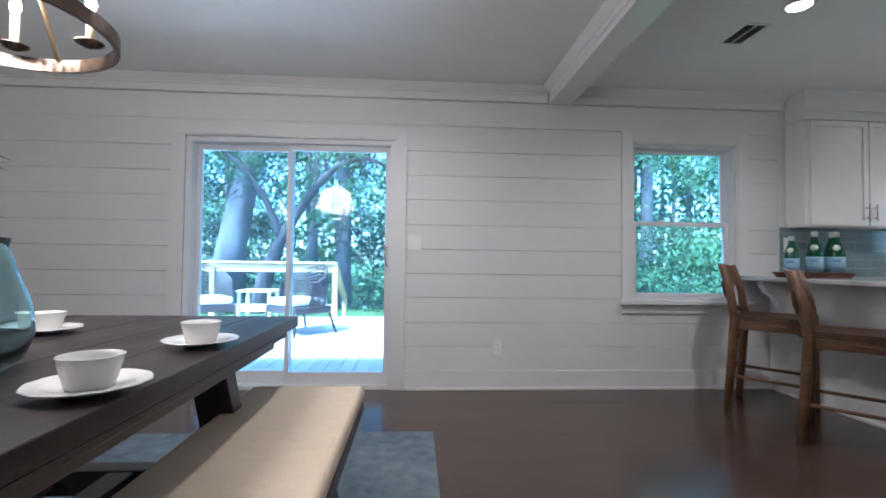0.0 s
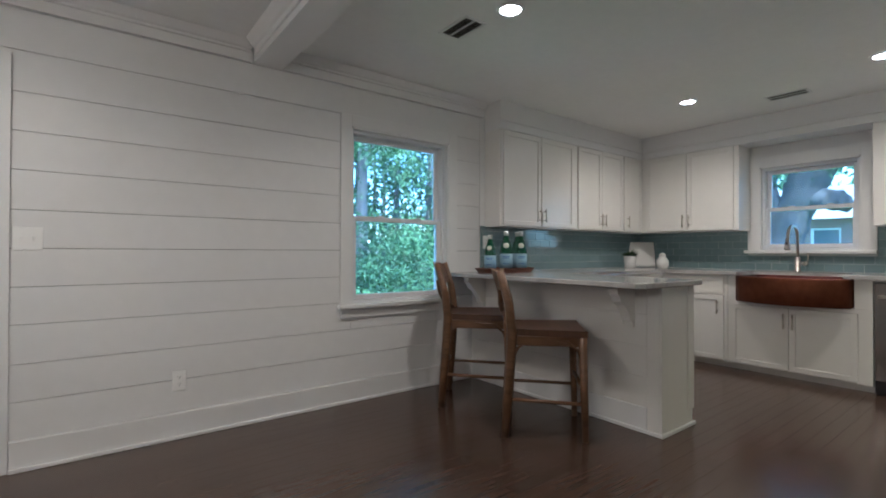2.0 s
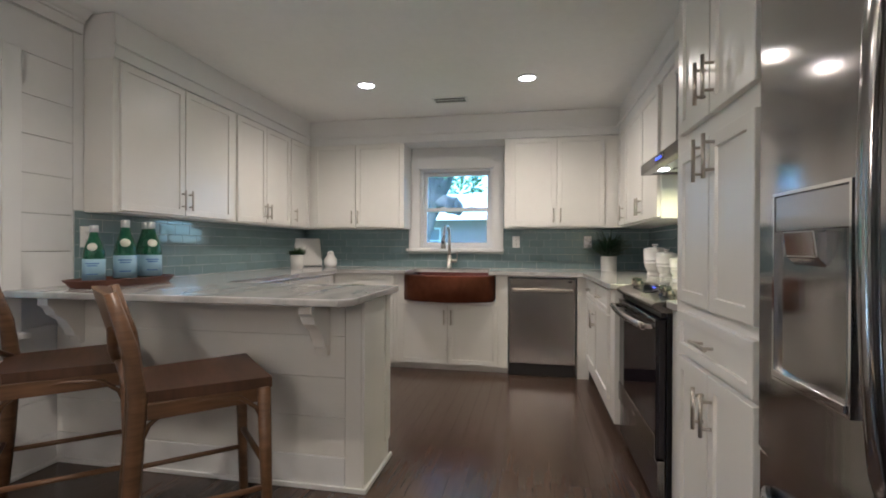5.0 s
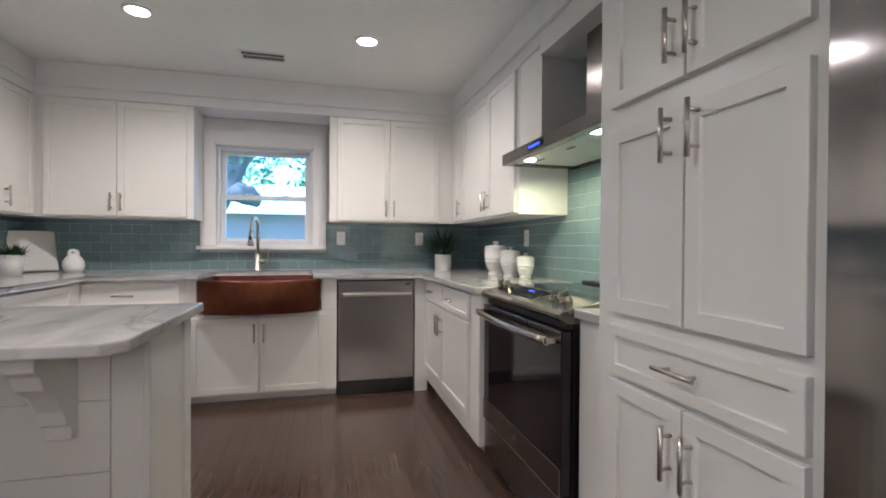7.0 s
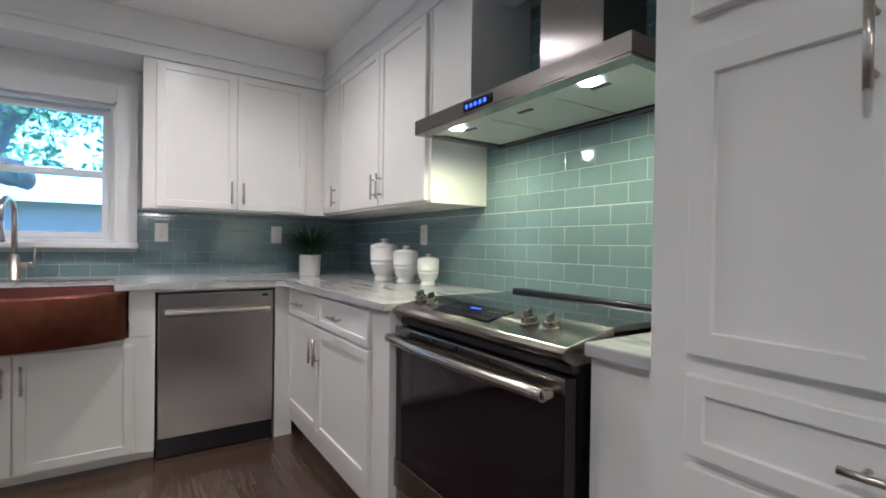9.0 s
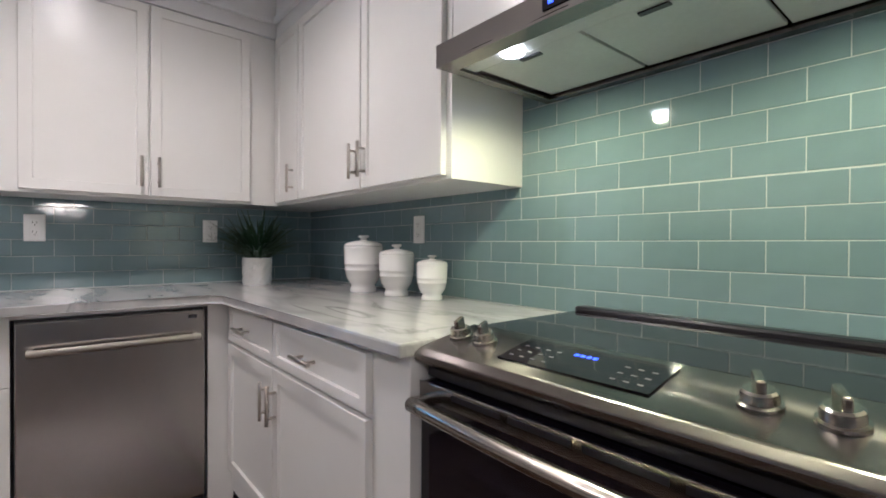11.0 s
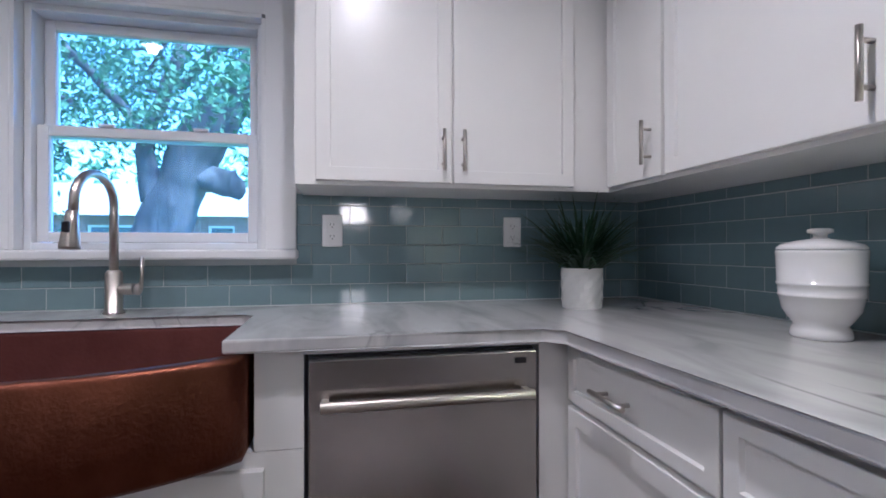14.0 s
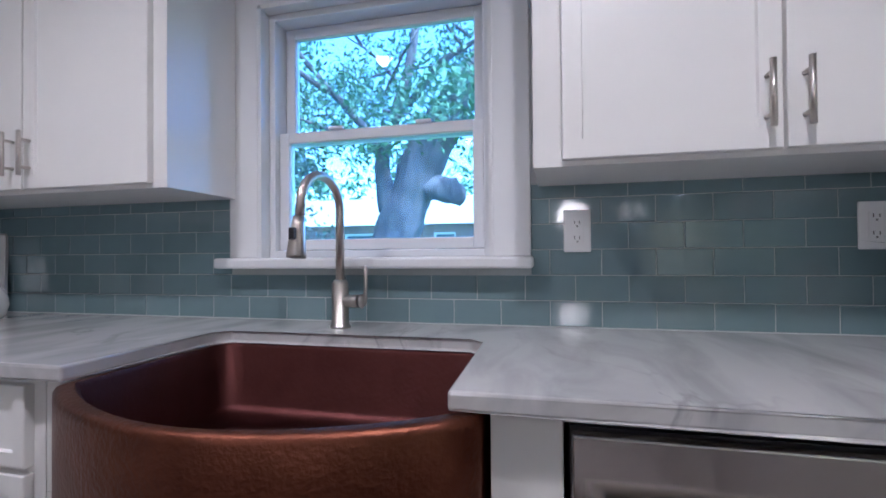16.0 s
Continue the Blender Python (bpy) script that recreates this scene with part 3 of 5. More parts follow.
for x in (0.18, HW - 0.18):
    lathe("lamp", [(0.0, -0.002), (0.028, -0.002), (0.028, 0.004), (0.0, 0.004)], LAMP, hd, m=pose(x, y0 + 0.08, HZ - 0.002))
    ld = bpy.data.lights.new("hood_light", "SPOT")
    ld.energy, ld.spot_size, ld.spot_blend, ld.color, ld.shadow_soft_size = 1.6, radians(158), 0.6, (1.0, 0.87, 0.40), 0.02
    lo = new("hood_light", ld)
    lo.matrix_world = look((3.575 - x, 0.335, HZ - 0.012), (3.575 - x, 0.10, 0.6))

# refrigerator
fr = thing("refrigerator", pose(1.80, 0.50, 0, 0, 0, 180), "stainless french-door refrigerator with a water dispenser", "refrigerator")
FW, FH = 0.88, 1.76
box("body", 0.004, FW - 0.004, 0.0, 0.55, 0.02, FH - 0.01, BLACK, fr, bevel=0.004)


def bowed(name, x0, x1, z0, z1, lift, parent, material):
    """A door leaf whose face bows out towards its middle."""
    n = 22
    pts = [(x0 + (x1 - x0) * k / n, -0.035 - lift * math.sin(math.pi * (0.12 + 0.76 * k / n))) for k in range(n + 1)]
    return prism(name, pts + [(x1, -0.003), (x0, -0.003)], z0, z1, material, parent, bevel=0.002)


leaf = bowed("door", 0.002, FW / 2 - 0.003, 0.665, FH, 0.030, fr, STEEL_F)
bowed("door", FW / 2 + 0.003, FW - 0.002, 0.665, FH, 0.030, fr, STEEL_F)
bowed("freezer_drawer", 0.002, FW - 0.002, 0.06, 0.655, 0.022, fr, STEEL_F)
# the dispenser: a bright bezel round a grey niche, a display over a nozzle, a drip tray
NICHE = mat("grey_niche_plastic", (0.24, 0.25, 0.26), rough=0.16, metal=0.5, grain=0.1, scale=8)
boxes("dispenser_bezel", [(0.110, 0.116, -0.0690, -0.040, 0.846, 1.228), (0.346, 0.352, -0.0690, -0.040, 0.846, 1.228), (0.116, 0.346, -0.0690, -0.040, 1.222, 1.228), (0.116, 0.346, -0.0690, -0.040, 0.846, 0.852)], CHROME, leaf)
box("dispenser_niche", 0.1165, 0.3455, -0.0600, -0.040, 0.8525, 1.2215, NICHE, leaf)
box("dispenser_display", 0.1175, 0.3445, -0.0670, -0.0602, 1.150, 1.2205, STEEL_F, leaf, bevel=0.002)
prism("dispenser_nozzle", [(-0.0602, 1.148), (-0.0860, 1.148), (-0.0800, 1.100), (-0.0602, 1.080)], 0.185, 0.280, CHROME, leaf, axis="x", bevel=0.003)
boxes("dispenser_lever", [(0.205, 0.260, -0.0640, -0.0602, 0.960, 1.075)], BLACK_GLASS, leaf, bevel=0.001)
box("dispenser_tray", 0.1180, 0.3440, -0.0740, -0.0602, 0.853, 0.868, CHROME, leaf, bevel=0.002)
for hx in (FW / 2 - 0.035, FW / 2 + 0.035):
    pts = [(hx, -0.045 - 0.035 * math.sin(math.pi * k / 14) ** 0.5, 0.72 + 0.92 * k / 14) for k in range(15)]
    tube("handle", [pts], 0.014, STEEL_F, fr, n=16)
pts = [(0.06 + (FW - 0.12) * k / 14, -0.05 - 0.055 * math.sin(math.pi * k / 14) ** 0.5, 0.585) for k in range(15)]
tube("handle", [pts], 0.014, STEEL_F, fr, n=16)


# ---- openings and trim ----
def casing(name, axis, face, a0, a1, z0, z1, w, proud, material, sill=False, parent=None):
    """Flat boards round an opening: two sides and a head, on the room side of a wall."""
    f0, f1 = face - proud, face
    rows = [(a0 - w, a0, z0, z1 + w), (a1, a1 + w, z0, z1 + w), (a0, a1, z1, z1 + w)]
    put = [(p, q, f0, f1, b, c) if axis == "x" else (f0, f1, p, q, b, c) for p, q, b, c in rows]
    return boxes(name, put, material, parent, bevel=0.002)


def sash(parent, w, z0, z1, y, bar=0.035, deep=0.03):
    """A sash with its glass, across local x from 0 to w, at depth y."""
    s = boxes("sash", [(0, bar, y, y + deep, z0, z1), (w - bar, w, y, y + deep, z0, z1), (bar, w - bar, y, y + deep, z0, z0 + bar), (bar, w - bar, y, y + deep, z1 - bar, z1)], VINYL, parent, bevel=0.003)
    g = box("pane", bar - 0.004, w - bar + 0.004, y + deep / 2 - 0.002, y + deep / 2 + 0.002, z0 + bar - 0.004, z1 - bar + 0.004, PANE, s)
    g.visible_shadow = False
    return s


def hung_window(name, m, w, z0, z1, label):
    """A double-hung window in its opening: local x across, y outward, z up from the opening's foot."""
    o = setting(new(name), label, "window")
    o.matrix_world = m
    h, mid = z1 - z0, (z1 - z0) * 0.49
    boxes("frame", [(0, 0.022, 0.03, 0.15, 0, h), (w - 0.022, w, 0.03, 0.15, 0, h), (0.022, w - 0.022, 0.03, 0.15, h - 0.022, h), (0.022, w - 0.022, 0.03, 0.15, 0, 0.022)], VINYL, o, bevel=0.002)
    s = sash(o, w - 0.046, 0.024, mid + 0.02, 0.055)
    s.location.x = 0.023
    s = sash(o, w - 0.046, mid - 0.015, h - 0.024, 0.095)
    s.location.x = 0.023
    boxes("latch", [(w * 0.28, w * 0.28 + 0.05, 0.045, 0.06, mid + 0.02, mid + 0.03), (w * 0.68, w * 0.68 + 0.05, 0.045, 0.06, mid + 0.02, mid + 0.03)], VINYL, o, bevel=0.002)
    return o


hung_window("window_1", pose(WIN[0], N, WIN[2]), WIN[1] - WIN[0], WIN[2], WIN[3], "white double-hung vinyl window in the boarded wall")
hung_window("window_2", pose(E, SINKWIN[1], SINKWIN[2], 0, 0, -90), SINKWIN[1] - SINKWIN[0], SINKWIN[2], SINKWIN[3], "white double-hung vinyl window over the sink")

# jamb linings
setting(boxes("window_jamb", [(WIN[0] - 0.012, WIN[0], N - 0.012, N + 0.18, WIN[2], WIN[3]), (WIN[1], WIN[1] + 0.012, N - 0.012, N + 0.18, WIN[2], WIN[3]), (WIN[0], WIN[1], N - 0.012, N + 0.18, WIN[3], WIN[3] + 0.012),
                              (WIN[0], WIN[1], N + 0.03, N + 0.18, WIN[2] - 0.012, WIN[2])], TRIM), "white window lining", "trim")
setting(casing("window_casing", "x", N - 0.001, WIN[0] - 0.012, WIN[1] + 0.012, WIN[2], WIN[3] + 0.012, 0.085, 0.018, TRIM), "flat white window casing", "trim")
setting(boxes("window_stool", [(WIN[0] - 0.115, WIN[1] + 0.115, N - 0.055, N + 0.03, WIN[2] - 0.030, WIN[2] - 0.001)], TRIM, bevel=0.005), "white window stool", "trim")
setting(boxes("window_apron", [(WIN[0] - 0.095, WIN[1] + 0.095, N - 0.019, N - 0.001, WIN[2] - 0.098, WIN[2] - 0.031)], TRIM, bevel=0.002), "white window apron", "trim")

y0, y1, z0, z1 = SINKWIN
setting(boxes("sink_window_jamb", [(E - 0.016, E + 0.168, y0 - 0.012, y0, z0, z1), (E - 0.016, E + 0.168, y1, y1 + 0.012, z0, z1), (E - 0.016, E + 0.168, y0, y1, z1, z1 + 0.012),
                                   (E + 0.03, E + 0.168, y0, y1, z0 - 0.012, z0)], TRIM), "white window lining", "trim")
setting(casing("sink_window_casing", "y", E + 0.006, y0 - 0.012, y1 + 0.012, z0, z1 + 0.012, 0.105, 0.024, TRIM), "flat white window casing", "trim")
setting(boxes("sink_window_stool", [(E - 0.075, E + 0.03, y0 - 0.125, y1 + 0.135, z0 - 0.034, z0 - 0.001)], TRIM, bevel=0.007), "white moulded window stool", "trim")

# sliding glass door
dr = setting(new("door_1"), "white sliding glass patio door, closed", "door")
dr.matrix_world = pose(DOOR[0], N, 0)
dw_, dh = DOOR[1] - DOOR[0], DOOR[3]
boxes("frame", [(0, 0.045, 0.0, 0.15, 0, dh), (dw_ - 0.03, dw_, 0.0, 0.15, 0, dh), (0.045, dw_ - 0.03, 0.0, 0.15, dh - 0.04, dh), (0.045, dw_ - 0.03, 0.0, 0.15, 0.0, 0.035)], VINYL, dr, bevel=0.003)


def slider(x0, x1, y):
    b = 0.034
    s = boxes("panel", [(x0, x0 + b, y, y + 0.04, 0.037, dh - 0.042), (x1 - b, x1, y, y + 0.04, 0.037, dh - 0.042), (x0 + b, x1 - b, y, y + 0.04, 0.037, 0.125), (x0 + b, x1 - b, y, y + 0.04, dh - 0.085, dh - 0.042)], VINYL, dr, bevel=0.003)
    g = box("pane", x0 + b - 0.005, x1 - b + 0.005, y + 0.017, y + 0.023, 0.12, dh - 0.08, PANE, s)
    g.visible_shadow = False
    return s


slider(0.047, 0.79, 0.09)
leaf = slider(0.755, dw_ - 0.032, 0.035)
hx = dw_ - 0.045
tube("handle", [[(hx, 0.036, 1.10), (hx - 0.01, 0.0, 1.09), (hx - 0.02, -0.02, 1.04), (hx - 0.01, 0.0, 0.96), (hx, 0.036, 0.95)]], 0.007, NICKEL, leaf, n=8)
setting(casing("door_casing", "x", N - 0.001, DOOR[0], DOOR[1], 0.0, DOOR[3], 0.10, 0.019, TRIM), "flat white door casing", "trim")
setting(boxes("door_casing_edge", [(DOOR[0] - 0.03, DOOR[1] + 0.03, N - 0.030, N - 0.021, DOOR[3] + 0.01, DOOR[3] + 0.032)], TRIM, bevel=0.002), "white door head strip", "trim")

# baseboard and crown along the boarded wall
runs = [(W, DOOR[0] - 0.102), (DOOR[1] + 0.102, 2.60)]
setting(boxes("baseboard", [(a, b, N - 0.020, N - 0.001, 0.0, 0.148) for a, b in runs] + [(a, b, N - 0.034, N - 0.021, 0.0, 0.020) for a, b in runs], TRIM, bevel=0.003), "white baseboard with a shoe strip", "baseboard")
prof = [(N - 0.001, 2.265), (N - 0.022, 2.265), (N - 0.022, 2.320), (N - 0.034, 2.324), (N - 0.034, 2.336), (N - 0.050, 2.345), (N - 0.085, CEILING - 0.004), (N - 0.001, CEILING - 0.004)]
setting(prism("crown_moulding", prof, W, 0.765, TRIM, axis="x"), "white stepped crown moulding", "trim")
setting(prism("crown_moulding", prof, 0.972, 2.74, TRIM, axis="x"), "white stepped crown moulding", "trim")

# ceiling beam between dining and kitchen
setting(box("beam", 0.785, 0.965, SOUTH, N - 0.004, 2.262, CEILING - 0.002, TRIM, bevel=0.002), "white boxed ceiling beam", "beam")
bp = [(0.784, 2.300), (0.772, 2.300), (0.768, 2.325), (0.752, 2.335), (0.716, CEILING - 0.004), (0.784, CEILING - 0.004)]
setting(prism("beam_crown", bp, SOUTH, N - 0.09, TRIM, axis="y"), "white crown along the beam", "trim")
setting(prism("beam_crown", [(1.75 - a, b) for a, b in bp], SOUTH, N - 0.09, TRIM, axis="y"), "white crown along the beam", "trim")

# ceiling lamps and vents
for x, y in ((1.765, 2.19), (4.08, 2.335), (4.135, 1.095), (-0.49, 2.23)):
    c = thing("ceiling_lamp", pose(x, y, CEILING), "round recessed ceiling lamp, lit", "ceiling lamp", "recessed ceiling lamps")
    lathe("trim_ring", [(0.058, -0.001), (0.078, -0.001), (0.078, -0.005), (0.060, -0.010), (0.058, -0.006), (0.058, -0.001)], TRIM, c, n=36, cap=False)
    lathe("lens", [(0.0, -0.004), (0.057, -0.004), (0.057, -0.001), (0.0, -0.001)], LAMP, c, n=36)
    ld = bpy.data.lights.new("ceiling_light", "SPOT")
    ld.energy, ld.spot_size, ld.spot_blend, ld.color, ld.shadow_soft_size = 6.4, radians(160), 0.8, (1.0, 0.79, 0.54), 0.035
    lo = new("ceiling_light", ld)
    lo.matrix_world = look((x, y, CEILING - 0.02), (x, y + 0.001, 0))


def vent(x, y, w, d, open_half):
    v = thing("ceiling_vent", pose(x, y, CEILING), "white louvred ceiling air vent", "vent")
    boxes("frame", [(-w / 2, w / 2, -d / 2, -d / 2 + 0.018, -0.007, -0.001), (-w / 2, w / 2, d / 2 - 0.018, d / 2, -0.007, -0.001), (-w / 2, -w / 2 + 0.018, -d / 2 + 0.018, d / 2 - 0.018, -0.007, -0.001),
                    (w / 2 - 0.018, w / 2, -d / 2 + 0.018, d / 2 - 0.018, -0.007, -0.001), (-0.006, 0.006, -d / 2 + 0.018, d / 2 - 0.018, -0.007, -0.001)], TRIM, v)
    # flat dark sheet in place of the shaded depth behind the louvres
    box("duct_shade", -w / 2 + 0.018, w / 2 - 0.018, -d / 2 + 0.018, d / 2 - 0.018, -0.0015, -0.0008, DARK, v)
    k = int((d - 0.036) / 0.014)
    for i in range(k):
        box("louvre", -w / 2 + 0.019, w / 2 - 0.019, -0.0045, 0.0045, -0.0005, 0.0005, mat_vent, v, m=pose(0, -d / 2 + 0.025 + 0.014 * i, -0.006, open_half, 0, 0))
    return v


mat_vent = mat("vent_paint", (0.35, 0.34, 0.33), rough=0.5)
vent(1.69, 2.51, 0.16, 0.26, 40)
vent(4.55, 1.75, 0.15, 0.30, 40)

# wall plates
def plate(name, m, label, two=False):
    p = thing(name, m, label, "outlet" if "outlet" in label else "switch")
    w = 0.115 if two else 0.072
    box("cover", -w / 2, w / 2, -0.007, 0.0, -0.058, 0.058, PLATE, p, bevel=0.003)
    for c in ((-0.023, 0.023) if two else (0.0,)):
        if "switch" in label:
            box("toggle", c - 0.005, c + 0.005, -0.016, -0.0072, -0.010, 0.012, PLATE, p, bevel=0.002)
        else:
            box("insert", c - 0.0165, c + 0.0165, -0.0094, -0.0072, -0.034, 0.034, PLATE, p, bevel=0.001)
            for z in (-0.021, 0.021):
                boxes("slot", [(c - 0.008, c - 0.006, -0.0100, -0.0096, z - 0.002, z + 0.007), (c + 0.005, c + 0.007, -0.0100, -0.0096, z - 0.002, z + 0.006), (c - 0.002, c + 0.002, -0.0100, -0.0096, z - 0.010, z - 0.006)], BLACK, p)
    return p


plate("light_switch", pose(-0.275, N, 1.135), "white double toggle switch plate on shiplap", True)
plate("wall_outlet", pose(0.385, N, 0.33), "white duplex outlet low on the shiplap")
plate("wall_outlet", pose(E - 0.0075, 1.207, 1.172, 0, 0, -90), "white duplex outlet on the tile backsplash")
plate("wall_outlet", pose(E - 0.0075, 0.518, 1.172, 0, 0, -90), "white duplex outlet on the tile backsplash")
plate("wall_outlet", pose(4.235, S + 0.0075, 1.172, 0, 0, 180), "white duplex outlet on the tile backsplash")
plate("wall_outlet", pose(2.77, N - 0.0075, 1.165), "white duplex outlet on the tile backsplash")


# ---- sink ----
sk = thing("sink", pose(0, 0, 0), "hammered copper farmhouse sink with a bowed apron", "sink")


def sink_ring(inset, z, bow):
    """Outline of the sink in plan, set in by `inset`, its front bowed outward by `bow`."""
    y0, y1, xb, xf = 1.378 + inset, 2.180 - inset, 5.125 - inset, 4.655 + inset
    pts = [(xf - bow * math.sin(math.pi * k / 16) ** 0.85, y0 + (y1 - y0) * k / 16) for k in range(17)]
    pts += [(xb - 0.05, y1), (xb - 0.015, y1 - 0.015), (xb, y1 - 0.05), (xb, y0 + 0.05), (xb - 0.015, y0 + 0.015), (xb - 0.05, y0)]
    return [(x, y, z) for x, y in pts]


bm = bmesh.new()
rings = [sink_ring(0.004, 0.642, 0.145), sink_ring(0.0, 0.655, 0.15), sink_ring(0.0, 0.858, 0.15), sink_ring(0.004, 0.868, 0.15), sink_ring(0.010, 0.8715, 0.15), sink_ring(0.024, 0.8715, 0.15)]
vr = [[bm.verts.new(p) for p in r] for r in rings]
for a, b in zip(vr, vr[1:]):
    for k in range(len(a)):
        bm.faces.new((a[k], a[(k + 1) % len(a)], b[(k + 1) % len(a)], b[k]))
bm.faces.new(vr[0])
ob = obj("apron", bm, COPPER, sk)
for p in ob.data.polygons:
    p.use_smooth = True
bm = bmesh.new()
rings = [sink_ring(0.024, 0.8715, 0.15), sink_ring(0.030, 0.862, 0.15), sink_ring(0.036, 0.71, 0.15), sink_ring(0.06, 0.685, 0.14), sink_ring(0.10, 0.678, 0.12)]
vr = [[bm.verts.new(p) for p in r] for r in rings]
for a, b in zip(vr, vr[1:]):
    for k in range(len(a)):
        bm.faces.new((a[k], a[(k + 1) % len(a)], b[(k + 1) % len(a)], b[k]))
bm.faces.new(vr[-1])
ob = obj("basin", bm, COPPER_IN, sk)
for p in ob.data.polygons:
    p.use_smooth = len(p.vertices) == 4
lathe("drain", [(0.0, 0.0), (0.045, 0.0), (0.045, 0.004), (0.03, 0.003), (0.0, 0.002)], CHROME, sk, m=pose(4.9, 1.78, 0.679))

# faucet
fc = thing("faucet", pose(5.205, 1.865, COUNTER), "brushed nickel pull-down kitchen faucet", "faucet")
lathe("base", [(0.0, 0.0), (0.030, 0.0), (0.030, 0.006), (0.024, 0.010), (0.023, 0.125), (0.017, 0.135), (0.0, 0.136)], NICKEL, fc)
arc = [(0, 0, 0.12), (0, 0, 0.30)] + [(-0.085 + 0.085 * math.cos(a), 0.012 * (1 - math.cos(a)), 0.335 + 0.085 * math.sin(a)) for a in [math.pi * k / 14 for k in range(15)]]
arc += [(-0.173, 0.025, 0.30)]
tube("spout", [arc], 0.0125, NICKEL, fc, n=14)
bm = bmesh.new()
bm_lathe(bm, [(0.0, 0.0), (0.024, 0.0), (0.025, 0.006), (0.017, 0.080), (0.0145, 0.105), (0.0, 0.105)], 20)
obj("spray_head", bm, NICKEL, fc, smooth=True, m=pose(-0.186, 0.027, 0.200, 0, 7, 0))
box("spray_button", -0.208, -0.198, 0.018, 0.036, 0.245, 0.275, BLACK, fc, bevel=0.003)
tube("valve", [[(0, 0, 0.075), (0, -0.055, 0.075)]], 0.018, NICKEL, fc, n=16)
tube("lever", [[(0, -0.075, 0.072), (0, -0.078, 0.11), (-0.004, -0.080, 0.175)]], [0.006, 0.005, 0.006], NICKEL, fc, n=10)
lathe("lever_hub", [(0.0, 0.0), (0.016, 0.0), (0.020, 0.012), (0.012, 0.020), (0.0, 0.02)], NICKEL, fc, m=pose(0, -0.056, 0.075, 90, 0, 0))


# ---- counter things ----
def canister(x, y, r, h, rz=0):
    c = thing("canister", pose(x, y, COUNTER, 0, 0, rz), "white glazed ceramic lidded canister on the countertop", "canister", "ceramic canisters")
    b = h * 0.80
    prof = [(0.0, 0.0), (r * 0.66, 0.0), (r * 0.69, b * 0.03), (r * 0.66, b * 0.10), (r * 0.60, b * 0.15), (r * 0.72, b * 0.22), (r * 0.86, b * 0.32), (r * 0.93, b * 0.47), (r * 0.955, b * 0.475), (r * 0.955, b * 0.50), (r * 0.94, b * 0.505),
            (r * 0.96, b * 0.60), (r * 0.985, b * 0.605), (r * 0.985, b * 0.635), (r * 0.965, b * 0.64), (r * 0.99, b * 0.94), (r, b * 0.97), (r, b), (0.0, b)]
    lathe("jar", prof, CERAMIC, c, n=40)
    t = h - b
    lathe("lid", [(r * 0.97, 0.001), (r * 0.99, t * 0.10), (r * 0.90, t * 0.26), (r * 0.55, t * 0.45), (r * 0.22, t * 0.52), (r * 0.15, t * 0.60), (r * 0.17, t * 0.74), (r * 0.29, t * 0.80), (r * 0.29, t * 0.95), (r * 0.20, t), (0.0, t)], CERAMIC, c, n=40, m=pose(0, 0, b))
    return c


canister(4.42, 0.125, 0.083, 0.243)
canister(4.205, 0.100, 0.071, 0.205, 40)
canister(4.010, 0.075, 0.058, 0.165, 80)

GREEN = mat("plant_green", (0.030, 0.075, 0.022), rough=0.45, grain=0.5, scale=14)
GREEN_DARK = mat("grass_plant_green", (0.016, 0.048, 0.020), rough=0.4, grain=0.5, scale=20)
SOIL = mat("soil", (0.03, 0.02, 0.015), rough=0.95, grain=0.4, scale=90, bump=0.6, bump_scale=120)


def blade(bm, foot, direction, length, lift, droop, width):
    """One arching grass blade from its foot."""
    d = Vector((math.cos(direction), math.sin(direction), 0))
    side = Vector((-d.y, d.x, 0))
    last = None
    for k in range(7):
        t = k / 6
        p = Vector(foot) + d * length * t * math.cos(lift) * (0.75 + 0.25 * t) + Vector((0, 0, length * (math.sin(lift) * t - droop * t * t)))
        w = width * (1 - t) ** 0.7 + 0.0004
        row = (bm.verts.new(p - side * w), bm.verts.new(p + Vector((0, 0, -w * 0.3))), bm.verts.new(p + side * w))
        if last:
            bm.faces.new((last[0], last[1], row[1], row[0]))
            bm.faces.new((last[1], last[2], row[2], row[1]))
        last = row


pp = thing("potted_plant", pose(5.045, 0.365, COUNTER), "grassy green plant in a white herringbone pot", "potted plant")
bm = bmesh.new()
n, rows = 32, 12
ringsv = []
for j in range(rows + 1):
    z = 0.135 * j / rows
    ringsv.append([bm.verts.new(((0.066 + 0.004 * j / rows + (0.0022 if ((k + j * (1 if (k // 4) % 2 else -1)) % 4 < 2) and 0 < j < rows - 1 else 0.0)) * math.cos(2 * math.pi * k / n),
                                 (0.066 + 0.004 * j / rows + (0.0022 if ((k + j * (1 if (k // 4) % 2 else -1)) % 4 < 2) and 0 < j < rows - 1 else 0.0)) * math.sin(2 * math.pi * k / n), z)) for k in range(n)])
for a, b in zip(ringsv, ringsv[1:]):
    for k in range(n):
        bm.faces.new((a[k], a[(k + 1) % n], b[(k + 1) % n], b[k]))
bm.faces.new(ringsv[0])
obj("pot", bm, CERAMIC, pp)
lathe("soil", [(0.0, 0.118), (0.066, 0.118)], SOIL, pp, cap=False)
random.seed(3)
bm = bmesh.new()
for _ in range(330):
    a, r = random.uniform(0, 6.283), random.uniform(0, 0.05)
    blade(bm, (r * math.cos(a), r * math.sin(a), 0.118), a + random.uniform(-0.5, 0.5), random.uniform(0.22, 0.36), random.uniform(0.50, 1.35), random.uniform(0.15, 0.50), random.uniform(0.005, 0.009))
